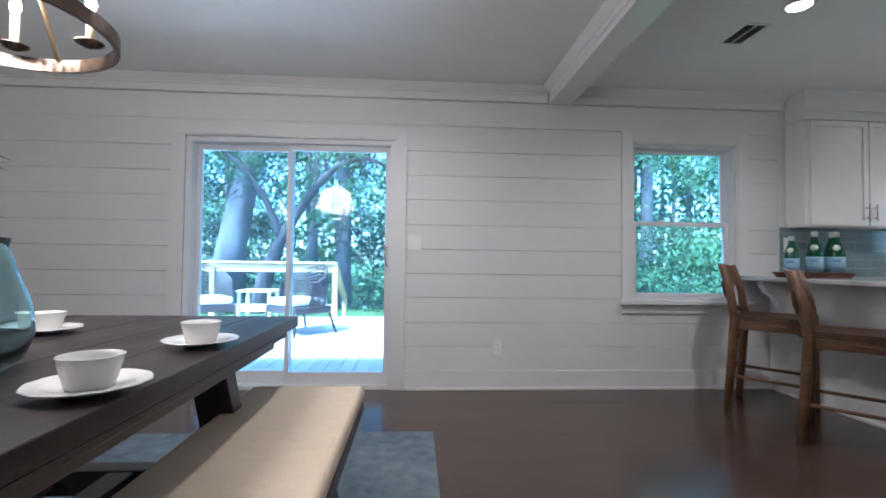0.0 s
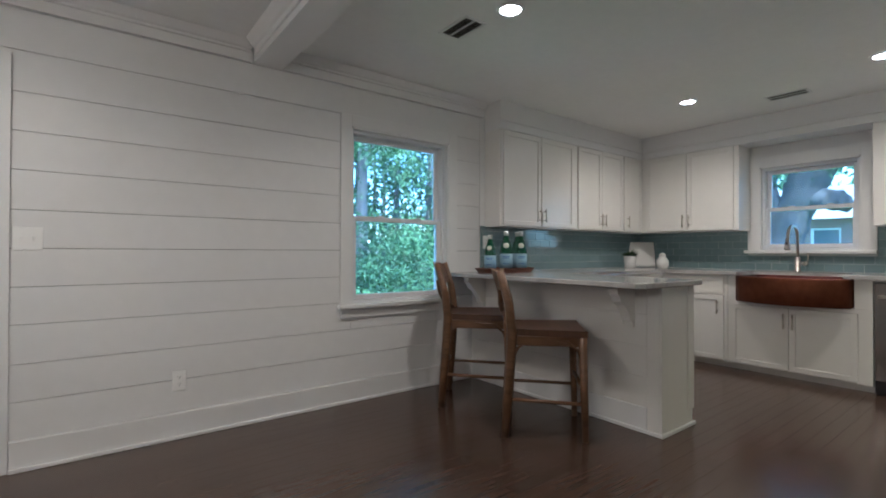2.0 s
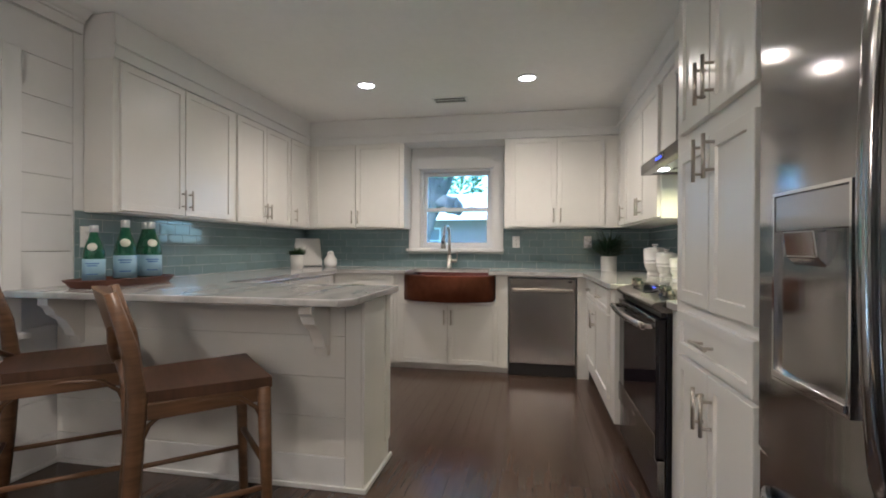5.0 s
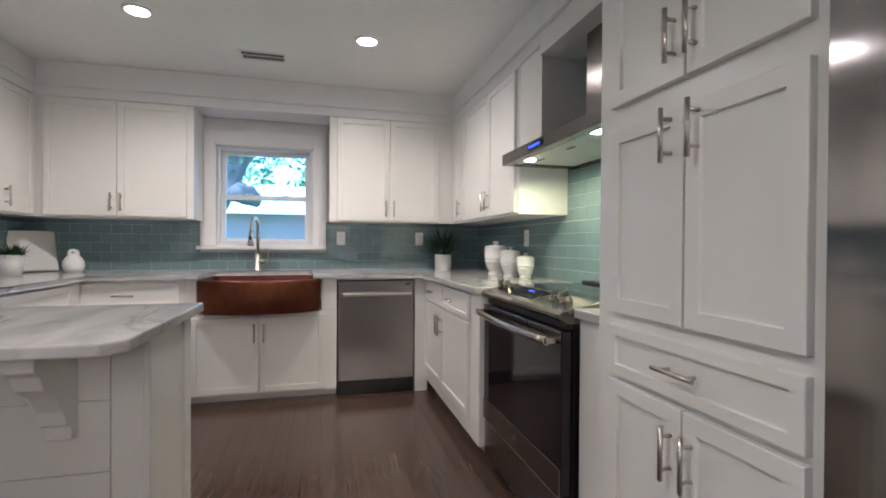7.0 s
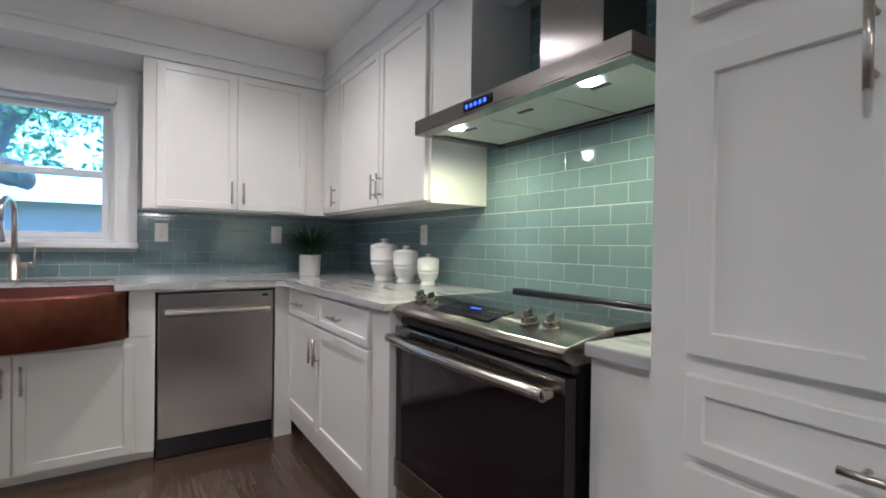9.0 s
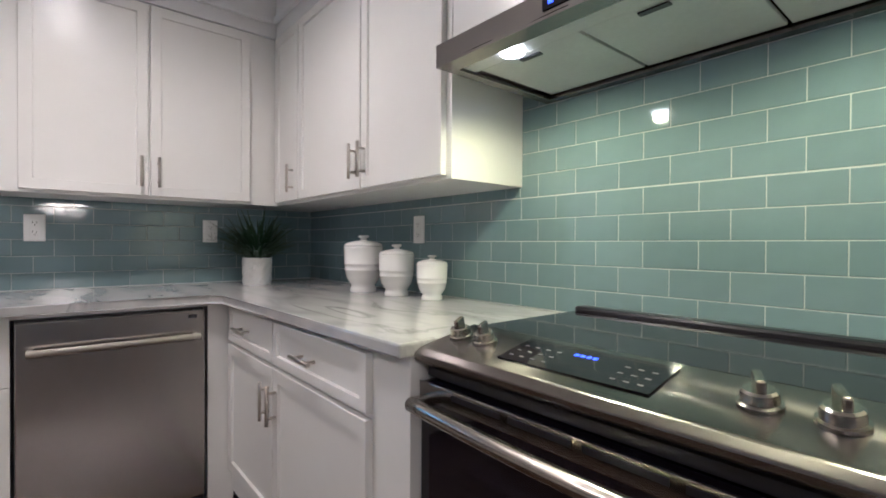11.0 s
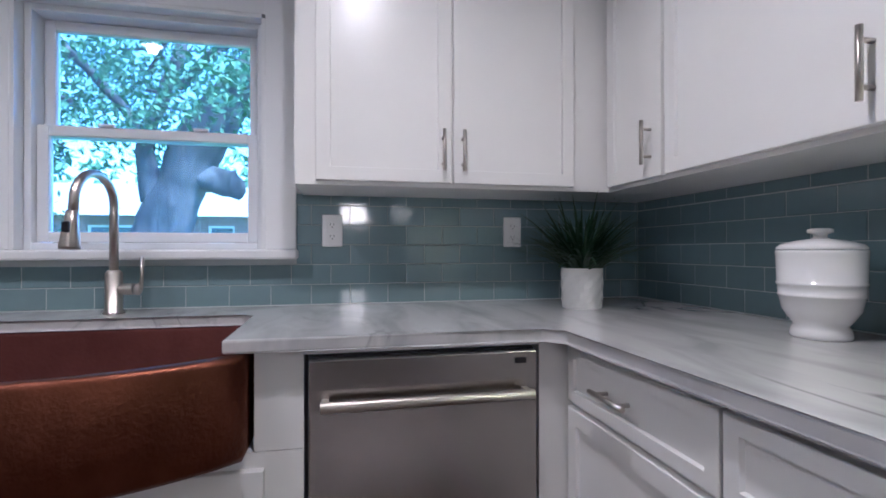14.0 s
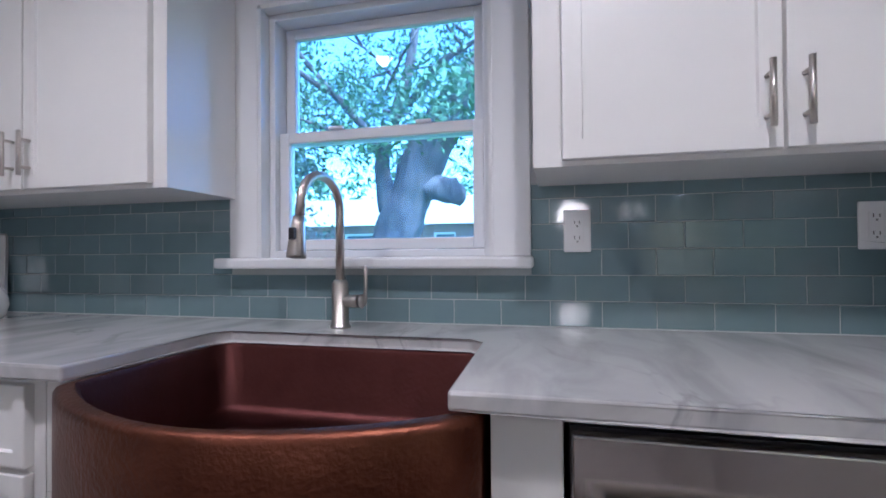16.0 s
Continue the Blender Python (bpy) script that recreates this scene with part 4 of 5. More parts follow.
tagged(obj("leaves", bm, GREEN_DARK, pp), kind="stuff")

sp = thing("small_plant", pose(4.74, 3.27, COUNTER), "small leafy green plant in a white pot", "potted plant")
lathe("pot", [(0.0, 0.0), (0.055, 0.0), (0.068, 0.135), (0.064, 0.135), (0.060, 0.12), (0.0, 0.12)], CERAMIC, sp)
bm = bmesh.new()
for _ in range(260):
    a, r = random.uniform(0, 6.283), random.uniform(0, 0.05)
    blade(bm, (r * math.cos(a), r * math.sin(a), 0.12), a + random.uniform(-0.8, 0.8), random.uniform(0.05, 0.13), random.uniform(0.4, 1.5), random.uniform(0.0, 0.5), random.uniform(0.004, 0.008))
tagged(obj("leaves", bm, GREEN, sp), kind="stuff")

bd = thing("serving_board", pose(5.17, 3.36, COUNTER, 0, 0, -38), "white square serving board leaning in the corner", "board")
box("board", -0.15, 0.15, -0.008, 0.008, 0.0, 0.30, CERAMIC, bd, bevel=0.006, m=pose(0, 0, 0.006, -12, 0, 0))
tube("rim", [[(-0.143, -0.009, 0.008), (0.143, -0.009, 0.008), (0.143, -0.009, 0.293), (-0.143, -0.009, 0.293)]], 0.004, CERAMIC, bd, n=6, closed=True, m=pose(0, 0, 0.006, -12, 0, 0))

br = thing("ceramic_bird", pose(5.10, 3.09, COUNTER, 0, 0, 200), "white glazed ceramic bird figurine on the countertop", "figurine")
lathe("body", [(0.0, 0.0), (0.045, 0.0), (0.060, 0.020), (0.068, 0.050), (0.062, 0.085), (0.045, 0.112), (0.034, 0.124), (0.036, 0.142), (0.030, 0.158), (0.015, 0.168), (0.0, 0.170)], CERAMIC, br)
lathe("beak", [(0.0, 0.0), (0.010, 0.0), (0.0, 0.022)], CERAMIC, br, n=10, m=pose(0.032, 0, 0.146, 0, 90, 0))
lathe("tail", [(0.0, 0.0), (0.022, 0.0), (0.010, 0.05), (0.0, 0.055)], CERAMIC, br, n=12, m=pose(-0.05, 0, 0.05, 0, -70, 0))

# tray of bottles
TRAYW = mat("red_brown_tray_wood", (0.16, 0.055, 0.03), rough=0.45, grain=0.4, scale=6, stretch=(1, 10, 1))
BOTTLE = mat("green_bottle_glass", (0.010, 0.115, 0.050), rough=0.06, coat=0.3, transmission=0.35)
LABEL = mat("pale_blue_label", (0.30, 0.48, 0.62), rough=0.5, grain=0.05)
LABEL_W = mat("white_label", (0.72, 0.72, 0.66), rough=0.5)
FOIL = mat("silver_cap", (0.62, 0.64, 0.64), rough=0.3, metal=0.8)
tr = thing("tray", pose(2.79, 3.255, COUNTER) @ Matrix.Scale(1.12, 4), "long oval red-brown wooden tray on the countertop", "tray")
bm = bmesh.new()


def oval(a, b, z, n=40):
    return [bm.verts.new((a * (abs(math.cos(t)) ** 0.6) * math.copysign(1, math.cos(t)), b * (abs(math.sin(t)) ** 0.6) * math.copysign(1, math.sin(t)), z)) for t in [2 * math.pi * k / n for k in range(n)]]


vr = [oval(0.235, 0.095, 0.0), oval(0.265, 0.118, 0.034), oval(0.254, 0.108, 0.036), oval(0.228, 0.088, 0.010)]
for a, b in zip(vr, vr[1:]):
    for k in range(40):
        bm.faces.new((a[k], a[(k + 1) % 40], b[(k + 1) % 40], b[k]))
bm.faces.new(vr[0])
bm.faces.new(vr[-1])
obj("dish", bm, TRAYW, tr)
bt = None
for x, y in ((-0.165, -0.005), (0.0, -0.01), (0.150, -0.02), (0.178, 0.045)):
    mm = pose(2.79 + 1.1 * x, 3.255 + y, COUNTER + 0.0118, 0, 0, 225 + 40 * x) @ Matrix.Scale(1.12, 4)
    if bt is None:
        bt = thing("bottle", mm, "green glass water bottle with a pale blue label", "bottle", "bottles on the tray")
        lathe("glass", [(0.0, 0.0), (0.038, 0.0), (0.043, 0.006), (0.043, 0.130), (0.040, 0.155), (0.031, 0.185), (0.021, 0.212), (0.0165, 0.235), (0.0155, 0.262), (0.0, 0.262)], BOTTLE, bt)
        lathe("label", [(0.0434, 0.022), (0.0437, 0.022), (0.0437, 0.118), (0.0434, 0.118)], LABEL, bt, cap=False)
        lathe("cap", [(0.0158, 0.238), (0.0172, 0.239), (0.0172, 0.268), (0.014, 0.271), (0.0, 0.271)], FOIL, bt)
        lathe("neck_label", [(0.0, 0.0), (0.019, 0.0), (0.019, 0.0015), (0.0, 0.0015)], LABEL_W, bt, n=18, m=pose(0.0385, 0, 0.172, 0, 68, 0))
        bm = bmesh.new()
        for k, (a, z, ln) in enumerate(((0.0, 0.098, 0.6), (0.0, 0.088, 0.45), (0.0, 0.05, 0.5))):
            pts = [(0.0441 * math.cos(t), 0.0441 * math.sin(t), z) for t in [-ln + 2 * ln * i / 8 for i in range(9)]]
            for p, q in zip(pts, pts[1:]):
                bm.faces.new([bm.verts.new((p[0], p[1], z - 0.0025)), bm.verts.new((q[0], q[1], z - 0.0025)), bm.verts.new((q[0], q[1], z + 0.0025)), bm.verts.new((p[0], p[1], z + 0.0025))])
        obj("label_bars", bm, mat("label_blue", (0.06, 0.16, 0.42), rough=0.5), bt)
    else:
        copy_thing(bt, mm)

# ---- stools ----
st = thing("counter_stool", pose(2.215, 2.335, 0, 0, 0, -135) @ Matrix.Scale(1.03, 4), "stained wooden counter stool with a cross back", "stool", "counter stools")
# local: the sitter faces +y; back posts at -y
bm = bmesh.new()
nx, ny = 10, 10
top = []
for j in range(ny + 1):
    v = -0.205 + 0.42 * j / ny
    half = 0.185 + 0.040 * j / ny
    top.append([bm.verts.new((half * (2 * i / nx - 1), v, 0.603 - 0.010 * math.cos(math.pi * (2 * i / nx - 1) / 2) * math.cos(math.pi * (v) / 0.5) + 0.006)) for i in range(nx + 1)])
for a, b in zip(top, top[1:]):
    for i in range(nx):
        bm.faces.new((a[i], a[i + 1], b[i + 1], b[i]))
geo = bmesh.ops.extrude_face_region(bm, geom=list(bm.faces))
for v in [g for g in geo["geom"] if isinstance(g, bmesh.types.BMVert)]:
    v.co.z = 0.572
seat = obj("seat", bm, SEAT, st)
for sx in (-1, 1):
    post = [(sx * 0.205, -0.235, 0.0), (sx * 0.198, -0.212, 0.30), (sx * 0.190, -0.195, 0.58), (sx * 0.188, -0.215, 0.75), (sx * 0.185, -0.268, 0.935)]
    tube("back_post", [post], [0.020, 0.024, 0.025, 0.022, 0.017], WOOD, st, n=8, flat=1.15)
    tube("front_leg", [[(sx * 0.212, 0.205, 0.0), (sx * 0.205, 0.190, 0.575)]], [0.018, 0.025], WOOD, st, n=8)
    tube("side_stretcher", [[(sx * 0.201, -0.226, 0.215), (sx * 0.209, 0.200, 0.205)]], 0.0105, WOOD, st, n=8)
    tube("bracket", [[(sx * 0.208, 0.196, 0.42), (sx * 0.207, 0.165, 0.50), (sx * 0.203, 0.11, 0.545), (sx * 0.198, 0.0, 0.555), (sx * 0.192, -0.11, 0.545), (sx * 0.190, -0.165, 0.50), (sx * 0.192, -0.198, 0.42)]], 0.008, WOOD, st, n=8)
boxes("seat_rail", [(-0.185, 0.185, -0.195, -0.175, 0.515, 0.571)], WOOD, st, bevel=0.003)
boxes("seat_rail", [(-0.195, 0.195, 0.175, 0.195, 0.515, 0.571)], WOOD, st, bevel=0.003)
for sx in (-1, 1):
    box("seat_rail", -0.010, 0.010, -0.17, 0.17, 0.518, 0.571, WOOD, st, bevel=0.003, m=pose(sx * 0.193, 0, 0))
tube("front_stretcher", [[(-0.209, 0.198, 0.285), (0.209, 0.198, 0.285)]], 0.012, WOOD, st, n=8)
tube("back_stretcher", [[(-0.20, -0.222, 0.25), (0.20, -0.222, 0.25)]], 0.0105, WOOD, st, n=8)
bm = bmesh.new()
cols = []
for i in range(13):
    t = i / 12
    x, bow = -0.200 + 0.40 * t, 0.045 * math.sin(math.pi * t)
    lo, hi = 0.800 - 0.012 * math.sin(math.pi * t), 0.925 + 0.020 * math.sin(math.pi * t)
    lean = lambda z: -0.215 - (z - 0.75) * 0.29 - bow
    cols.append([bm.verts.new((x, lean(lo) - 0.009, lo)), bm.verts.new((x, lean(lo) + 0.009, lo)), bm.verts.new((x, lean(hi) + 0.007, hi)), bm.verts.new((x, lean(hi) - 0.007, hi))])
for a, b in zip(cols, cols[1:]):
    for k in range(4):
        bm.faces.new((a[k], a[(k + 1) % 4], b[(k + 1) % 4], b[k]))
bm.faces.new(cols[0])
bm.faces.new(cols[-1])
tagged(obj("backrest", bm, WOOD, st), "curved top rail of the back")
for sx in (-1, 1):
    tube("cross_bar", [[(sx * 0.165, -0.262, 0.82), (sx * 0.09, -0.262, 0.745), (0.0, -0.250 - 0.004 * sx, 0.69), (-sx * 0.10, -0.225, 0.635), (-sx * 0.178, -0.195, 0.600)]], 0.010, WOOD, st, n=8, flat=1.6)
copy_thing(st, pose(2.245, 2.975, 0, 0, 0, -135) @ Matrix.Scale(1.03, 4))

# ---- dining set ----
tb = thing("dining_table", pose(-0.752, 1.855, 0), "dark espresso farmhouse dining table", "table")
TL, TWD = 2.20, 0.92
for k in range(5):
    box("plank", -TWD + TWD / 5 * k + 0.0008, -TWD + TWD / 5 * (k + 1) - 0.0008, -TL, 0.0, 0.708, 0.75, ESPRESSO, tb, bevel=0.003)
boxes("apron", [(-0.085, -0.055, -TL + 0.16, -0.14, 0.64, 0.7075), (-TWD + 0.055, -TWD + 0.085, -TL + 0.16, -0.14, 0.64, 0.7075)], ESPRESSO, tb, bevel=0.003)
box("top_edge", -0.030, -0.001, -TL + 0.17, -0.17, 0.690, 0.7075, ESPRESSO, tb, bevel=0.004)
box("top_edge", -TWD + 0.001, -TWD + 0.030, -TL + 0.17, -0.17, 0.690, 0.7075, ESPRESSO, tb, bevel=0.004)
for y in (-0.36, -TL + 0.36):
    for sx in (1, -1):
        bm = bmesh.new()
        bm_prism(bm, [(-TWD / 2 + sx * 0.18, 0.7075), (-TWD / 2 + sx * 0.30, 0.7075), (-TWD / 2 + sx * 0.45, 0.016), (-TWD / 2 + sx * 0.33, 0.016)], y - 0.04, y + 0.04, "y")
        bmesh.ops.bevel(bm, geom=list(bm.edges), offset=0.004, segments=1, affect="EDGES")
        obj("leg", bm, ESPRESSO, tb)
    box("foot_rail", -TWD / 2 - 0.33, -TWD / 2 + 0.33, y - 0.035, y + 0.035, 0.21, 0.29, ESPRESSO, tb, bevel=0.003)
box("stretcher", -TWD / 2 - 0.04, -TWD / 2 + 0.04, -TL + 0.40, -0.40, 0.212, 0.288, ESPRESSO, tb, bevel=0.003)

bn = thing("bench", pose(-0.466, 1.815, 0), "dark wooden bench with a beige upholstered cushion", "bench")
BL, BW = 1.72, 0.455
box("cushion", -BW, 0.0, -BL, 0.0, 0.418, 0.474, CUSHION, bn, bevel=0.022, seg=4)
box("seat_board", -BW + 0.006, -0.004, -BL + 0.006, -0.006, 0.365, 0.417, ESPRESSO, bn, bevel=0.004)
for y in (-0.25, -BL + 0.25):
    for sx in (1, -1):
        bm = bmesh.new()
        bm_prism(bm, [(-BW / 2 + sx * 0.03, 0.364), (-BW / 2 + sx * 0.11, 0.364), (-BW / 2 + sx * 0.185, 0.016), (-BW / 2 + sx * 0.105, 0.016)], y - 0.03, y + 0.03, "y")
        obj("leg", bm, ESPRESSO, bn)
box("stretcher", -BW / 2 - 0.02, -BW / 2 + 0.02, -BL + 0.28, -0.28, 0.12, 0.18, ESPRESSO, bn, bevel=0.003)

rug = box("rug", -2.55, -0.150, -0.55, 2.56, 0.001, 0.015, RUG, bevel=0.004)
tagged(rug, "faded blue and grey patterned area rug under the dining table", "rug")


def place_setting(x, y, rz):
    p = thing("plate", pose(x, y, 0.7525, 0, 0, rz) @ Matrix.Scale(0.83, 4), "white ceramic plate with a scalloped rim on the table", "plate", "table plates")
    bm = bmesh.new()
    n = 64
    vr = []
    for r, z in ((0.050, 0.0), (0.055, 0.004), (0.085, 0.014), (0.112, 0.019), (0.110, 0.021), (0.083, 0.017), (0.050, 0.007)):
        vr.append([bm.verts.new(((r + (0.003 * abs(math.sin(6 * t)) if r > 0.1 else 0)) * math.cos(t), (r + (0.003 * abs(math.sin(6 * t)) if r > 0.1 else 0)) * math.sin(t), z)) for t in [2 * math.pi * k / n for k in range(n)]])
    for a, b in zip(vr, vr[1:]):
        for k in range(n):
            bm.faces.new((a[k], a[(k + 1) % n], b[(k + 1) % n], b[k]))
    bm.faces.new(vr[0])
    bm.faces.new(vr[-1])
    obj("dish", bm, CERAMIC, p)
    b = thing("bowl", pose(x, y, 0.7590) @ Matrix.Scale(0.84, 4), "white ceramic bowl standing on a plate", "bowl", "table bowls")
    lathe("cup", [(0.0, 0.0), (0.042, 0.0), (0.044, 0.006), (0.057, 0.050), (0.060, 0.064), (0.0615, 0.066), (0.058, 0.067), (0.055, 0.055), (0.042, 0.012), (0.0, 0.010)], CERAMIC, b, n=40)


place_setting(-0.828, 0.712, 0)
place_setting(-0.843, 1.165, 15)
place_setting(-1.40, 1.37, 30)

vs = thing("vase", pose(-1.16, 0.86, 0.7525), "large clear blue glass vase with green stems", "vase")
lathe("glass", [(0.0, 0.0), (0.060, 0.0), (0.085, 0.02), (0.100, 0.07), (0.095, 0.13), (0.070, 0.20), (0.052, 0.25), (0.056, 0.27), (0.053, 0.27), (0.049, 0.25), (0.066, 0.20), (0.091, 0.13), (0.096, 0.07), (0.080, 0.024), (0.0, 0.012)], GLASS_BLUE, vs, n=40)
bm = bmesh.new()
random.seed(11)
for k in range(12):
    a = random.uniform(2.3, 5.0)
    bm_tube(bm, [(0.01 * math.cos(a), 0.01 * math.sin(a), 0.03), (0.03 * math.cos(a), 0.03 * math.sin(a), 0.27), (0.12 * math.cos(a), 0.12 * math.sin(a), 0.52)], 0.002, 5)
    for j in range(9):
        t = j / 8
        blade(bm, (0.03 * math.cos(a) + 0.09 * t * math.cos(a), 0.03 * math.sin(a) + 0.09 * t * math.sin(a), 0.28 + 0.24 * t), a + random.uniform(-1.6, 1.6), random.uniform(0.06, 0.11), random.uniform(0.2, 1.2), 0.3, 0.012)
tagged(obj("stems", bm, GREEN, vs), kind="stuff")

# chandelier
CX, CY, CZ, CR = -1.325, 1.02, 1.535, 0.275
ch = thing("chandelier", pose(CX, CY, CZ), "bronze ring chandelier with candle lamps, lit", "chandelier")
bm = bmesh.new()
vr = []
for k in range(64):
    t = 2 * math.pi * k / 64
    vr.append([bm.verts.new((r * math.cos(t), r * math.sin(t), z)) for r, z in ((CR, 0.0), (CR + 0.012, 0.0), (CR + 0.012, 0.036), (CR, 0.036))])
for k in range(64):
    a, b = vr[k], vr[(k + 1) % 64]
    for j in range(4):
        bm.faces.new((a[j], a[(j + 1) % 4], b[(j + 1) % 4], b[j]))
obj("ring", bm, BRONZE, ch)
BRASS = mat("aged_brass", (0.62, 0.47, 0.26), rough=0.3, metal=0.85, grain=0.15, scale=30)
BULB = mat("flame_bulb_glow", (1.0, 0.80, 0.52), emission=12.0)
for k in range(6):
    t = 2 * math.pi * (k + 0.867) / 6
    c, s_ = math.cos(t), math.sin(t)
    lathe("cup", [(0.0, 0.0), (0.012, 0.0), (0.034, 0.010), (0.036, 0.014), (0.014, 0.012), (0.0, 0.012)], BRONZE, ch, m=pose((CR - 0.045) * c, (CR - 0.045) * s_, 0.035))
    lathe("candle", [(0.0, 0.0), (0.0105, 0.0), (0.0105, 0.085), (0.0, 0.085)], CANDLE, ch, n=16, m=pose((CR - 0.045) * c, (CR - 0.045) * s_, 0.048))
    lathe("bulb", [(0.0, 0.0), (0.008, 0.004), (0.014, 0.022), (0.010, 0.045), (0.0, 0.068)], BULB, ch, n=16, m=pose((CR - 0.045) * c, (CR - 0.045) * s_, 0.134))
for k in range(3):
    t = 2 * math.pi * (k + 0.767) / 3
    tube("rod", [[(CR * math.cos(t), CR * math.sin(t), 0.03), (0.03 * math.cos(t), 0.03 * math.sin(t), 0.50)]], 0.0065, BRASS, ch, n=10)
lathe("hub", [(0.0, 0.46), (0.03, 0.47), (0.045, 0.50), (0.03, 0.54), (0.0, 0.55)], BRONZE, ch)
tube("stem", [[(0, 0, 0.52), (0, 0, CEILING - CZ - 0.02)]], 0.006, BRONZE, ch, n=8)
lathe("canopy", [(0.0, 0.0), (0.06, 0.0), (0.05, -0.025), (0.0, -0.03)], BRONZE, ch, m=pose(0, 0, CEILING - CZ - 0.001))
ld = bpy.data.lights.new("chandelier_light", "POINT")
ld.energy, ld.color, ld.shadow_soft_size = 7.0, (1.0, 0.79, 0.54), 0.22
lo = new("chandelier_light", ld)
lo.location = (CX, CY, CZ + 0.22)


# ---- outside ----
from mathutils import noise
GRASS = mat("lawn", (0.075, 0.15, 0.035), rough=0.9, grain=0.5, scale=5, bump=0.5, bump_scale=60)
DECKW = mat("new_pine_decking", (0.66, 0.60, 0.50), rough=0.7, grain=0.18, scale=6, stretch=(12, 1, 1), vary=0.08)
RAILW = mat("pine_rail_wood", (0.52, 0.40, 0.20), rough=0.6, grain=0.25, scale=5, stretch=(1, 8, 8))
WICKER = mat("dark_brown_wicker", (0.045, 0.032, 0.026), rough=0.5, grain=0.4, scale=60)
WHITE_CLOTH = mat("white_cushion_cloth", (0.70, 0.70, 0.68), rough=0.9, grain=0.05)
BARK = mat("grey_bark", (0.21, 0.195, 0.185), rough=0.95, grain=0.75, scale=6, stretch=(4, 4, 1), bump=0.9, bump_scale=14)
OAK_BARK = mat("furrowed_oak_bark", (0.105, 0.092, 0.086), rough=0.95, grain=0.9, scale=13, stretch=(1, 1, 0.4), color2=(0.010, 0.008, 0.008), bump=1.0, bump_scale=18)
LEAF_A = mat("leaf_green", (0.090, 0.180, 0.065), rough=0.75, grain=0.6, scale=0.9, color2=(0.045, 0.105, 0.040))
LEAF_B = mat("leaf_light_green", (0.12, 0.23, 0.08), rough=0.75, grain=0.6, scale=0.7, color2=(0.06, 0.13, 0.045))
LEAF_C = mat("leaf_dark_green", (0.042, 0.095, 0.042), rough=0.75, grain=0.6, scale=0.6, color2=(0.012, 0.034, 0.014))
ground = setting(box("ground", -400, 400, -400, 400, -0.80, -0.46, GRASS), "mown lawn round the house", "ground")

rng = np.random.default_rng(4)


def leaves(name, centres, radii, each, size, material, parent=None, flat=1.0):
    """Many small four-cornered leaves scattered in round clumps, as one mesh."""
    c = np.repeat(np.asarray(centres, float), each, axis=0)
    r = np.repeat(np.asarray(radii, float), each)
    k = len(c)
    d = rng.normal(size=(k, 3))
    d /= np.linalg.norm(d, axis=1)[:, None]
    p = c + d * (r * rng.uniform(0.15, 1.0, k) ** 0.55)[:, None] * np.array([1, 1, flat])
    u = rng.normal(size=(k, 3))
    u /= np.linalg.norm(u, axis=1)[:, None]
    v = np.cross(u, rng.normal(size=(k, 3)))
    v /= np.linalg.norm(v, axis=1)[:, None]
    s = size * rng.uniform(0.6, 1.3, k)[:, None]
    verts = np.stack([p - u * s, p - v * s * 0.45, p + u * s, p + v * s * 0.45], 1).reshape(-1, 3)
    me = bpy.data.meshes.new(name)
    me.from_pydata(verts.tolist(), [], np.arange(4 * k).reshape(-1, 4).tolist())
    me.materials.append(material)
    ob = new(name, me)
    if parent:
        ob.parent = parent
    return tagged(ob, kind="stuff")


def tree(x, y, height, radius, lean, crown_r, clumps, size, material, label, base=-0.46, each=200, limbs=5):
    t = thing("tree", pose(x, y, base), label, "tree")
    top = Vector((lean[0], lean[1], height))
    pts = [Vector((0, 0, -0.1)), Vector((lean[0] * 0.12, lean[1] * 0.12, height * 0.2)), Vector((lean[0] * 0.45, lean[1] * 0.45, height * 0.5)), Vector((lean[0] * 0.8, lean[1] * 0.8, height * 0.78)), top]
    bm = bmesh.new()
    bm_tube(bm, pts, [radius * 1.5, radius * 1.05, radius * 0.85, radius * 0.6, radius * 0.3], 12)
    ends = [top]
    for i in range(limbs):
        a, f = rng.uniform(0, 6.283), rng.uniform(0.45, 0.95)
        s = pts[2].lerp(pts[4], max(0, (f - 0.5) * 2))
        e = s + Vector((math.cos(a), math.sin(a), rng.uniform(0.1, 0.8))) * crown_r * rng.uniform(0.6, 1.0)
        mid = s.lerp(e, 0.5) + Vector((0, 0, crown_r * 0.12))
        bm_tube(bm, [s, mid, e], [radius * 0.42, radius * 0.26, radius * 0.08], 7)
        ends += [e, mid]
    obj("trunk", bm, BARK, t, smooth=True)
    cs = [ends[int(rng.integers(len(ends)))] + Vector(rng.normal(size=3) * crown_r * 0.42) for _ in range(clumps)]
    leaves("crown", [tuple(c) for c in cs], rng.uniform(0.4, 1.0, clumps) * crown_r * 0.36, each, size * 0.72, material, t)
    return t


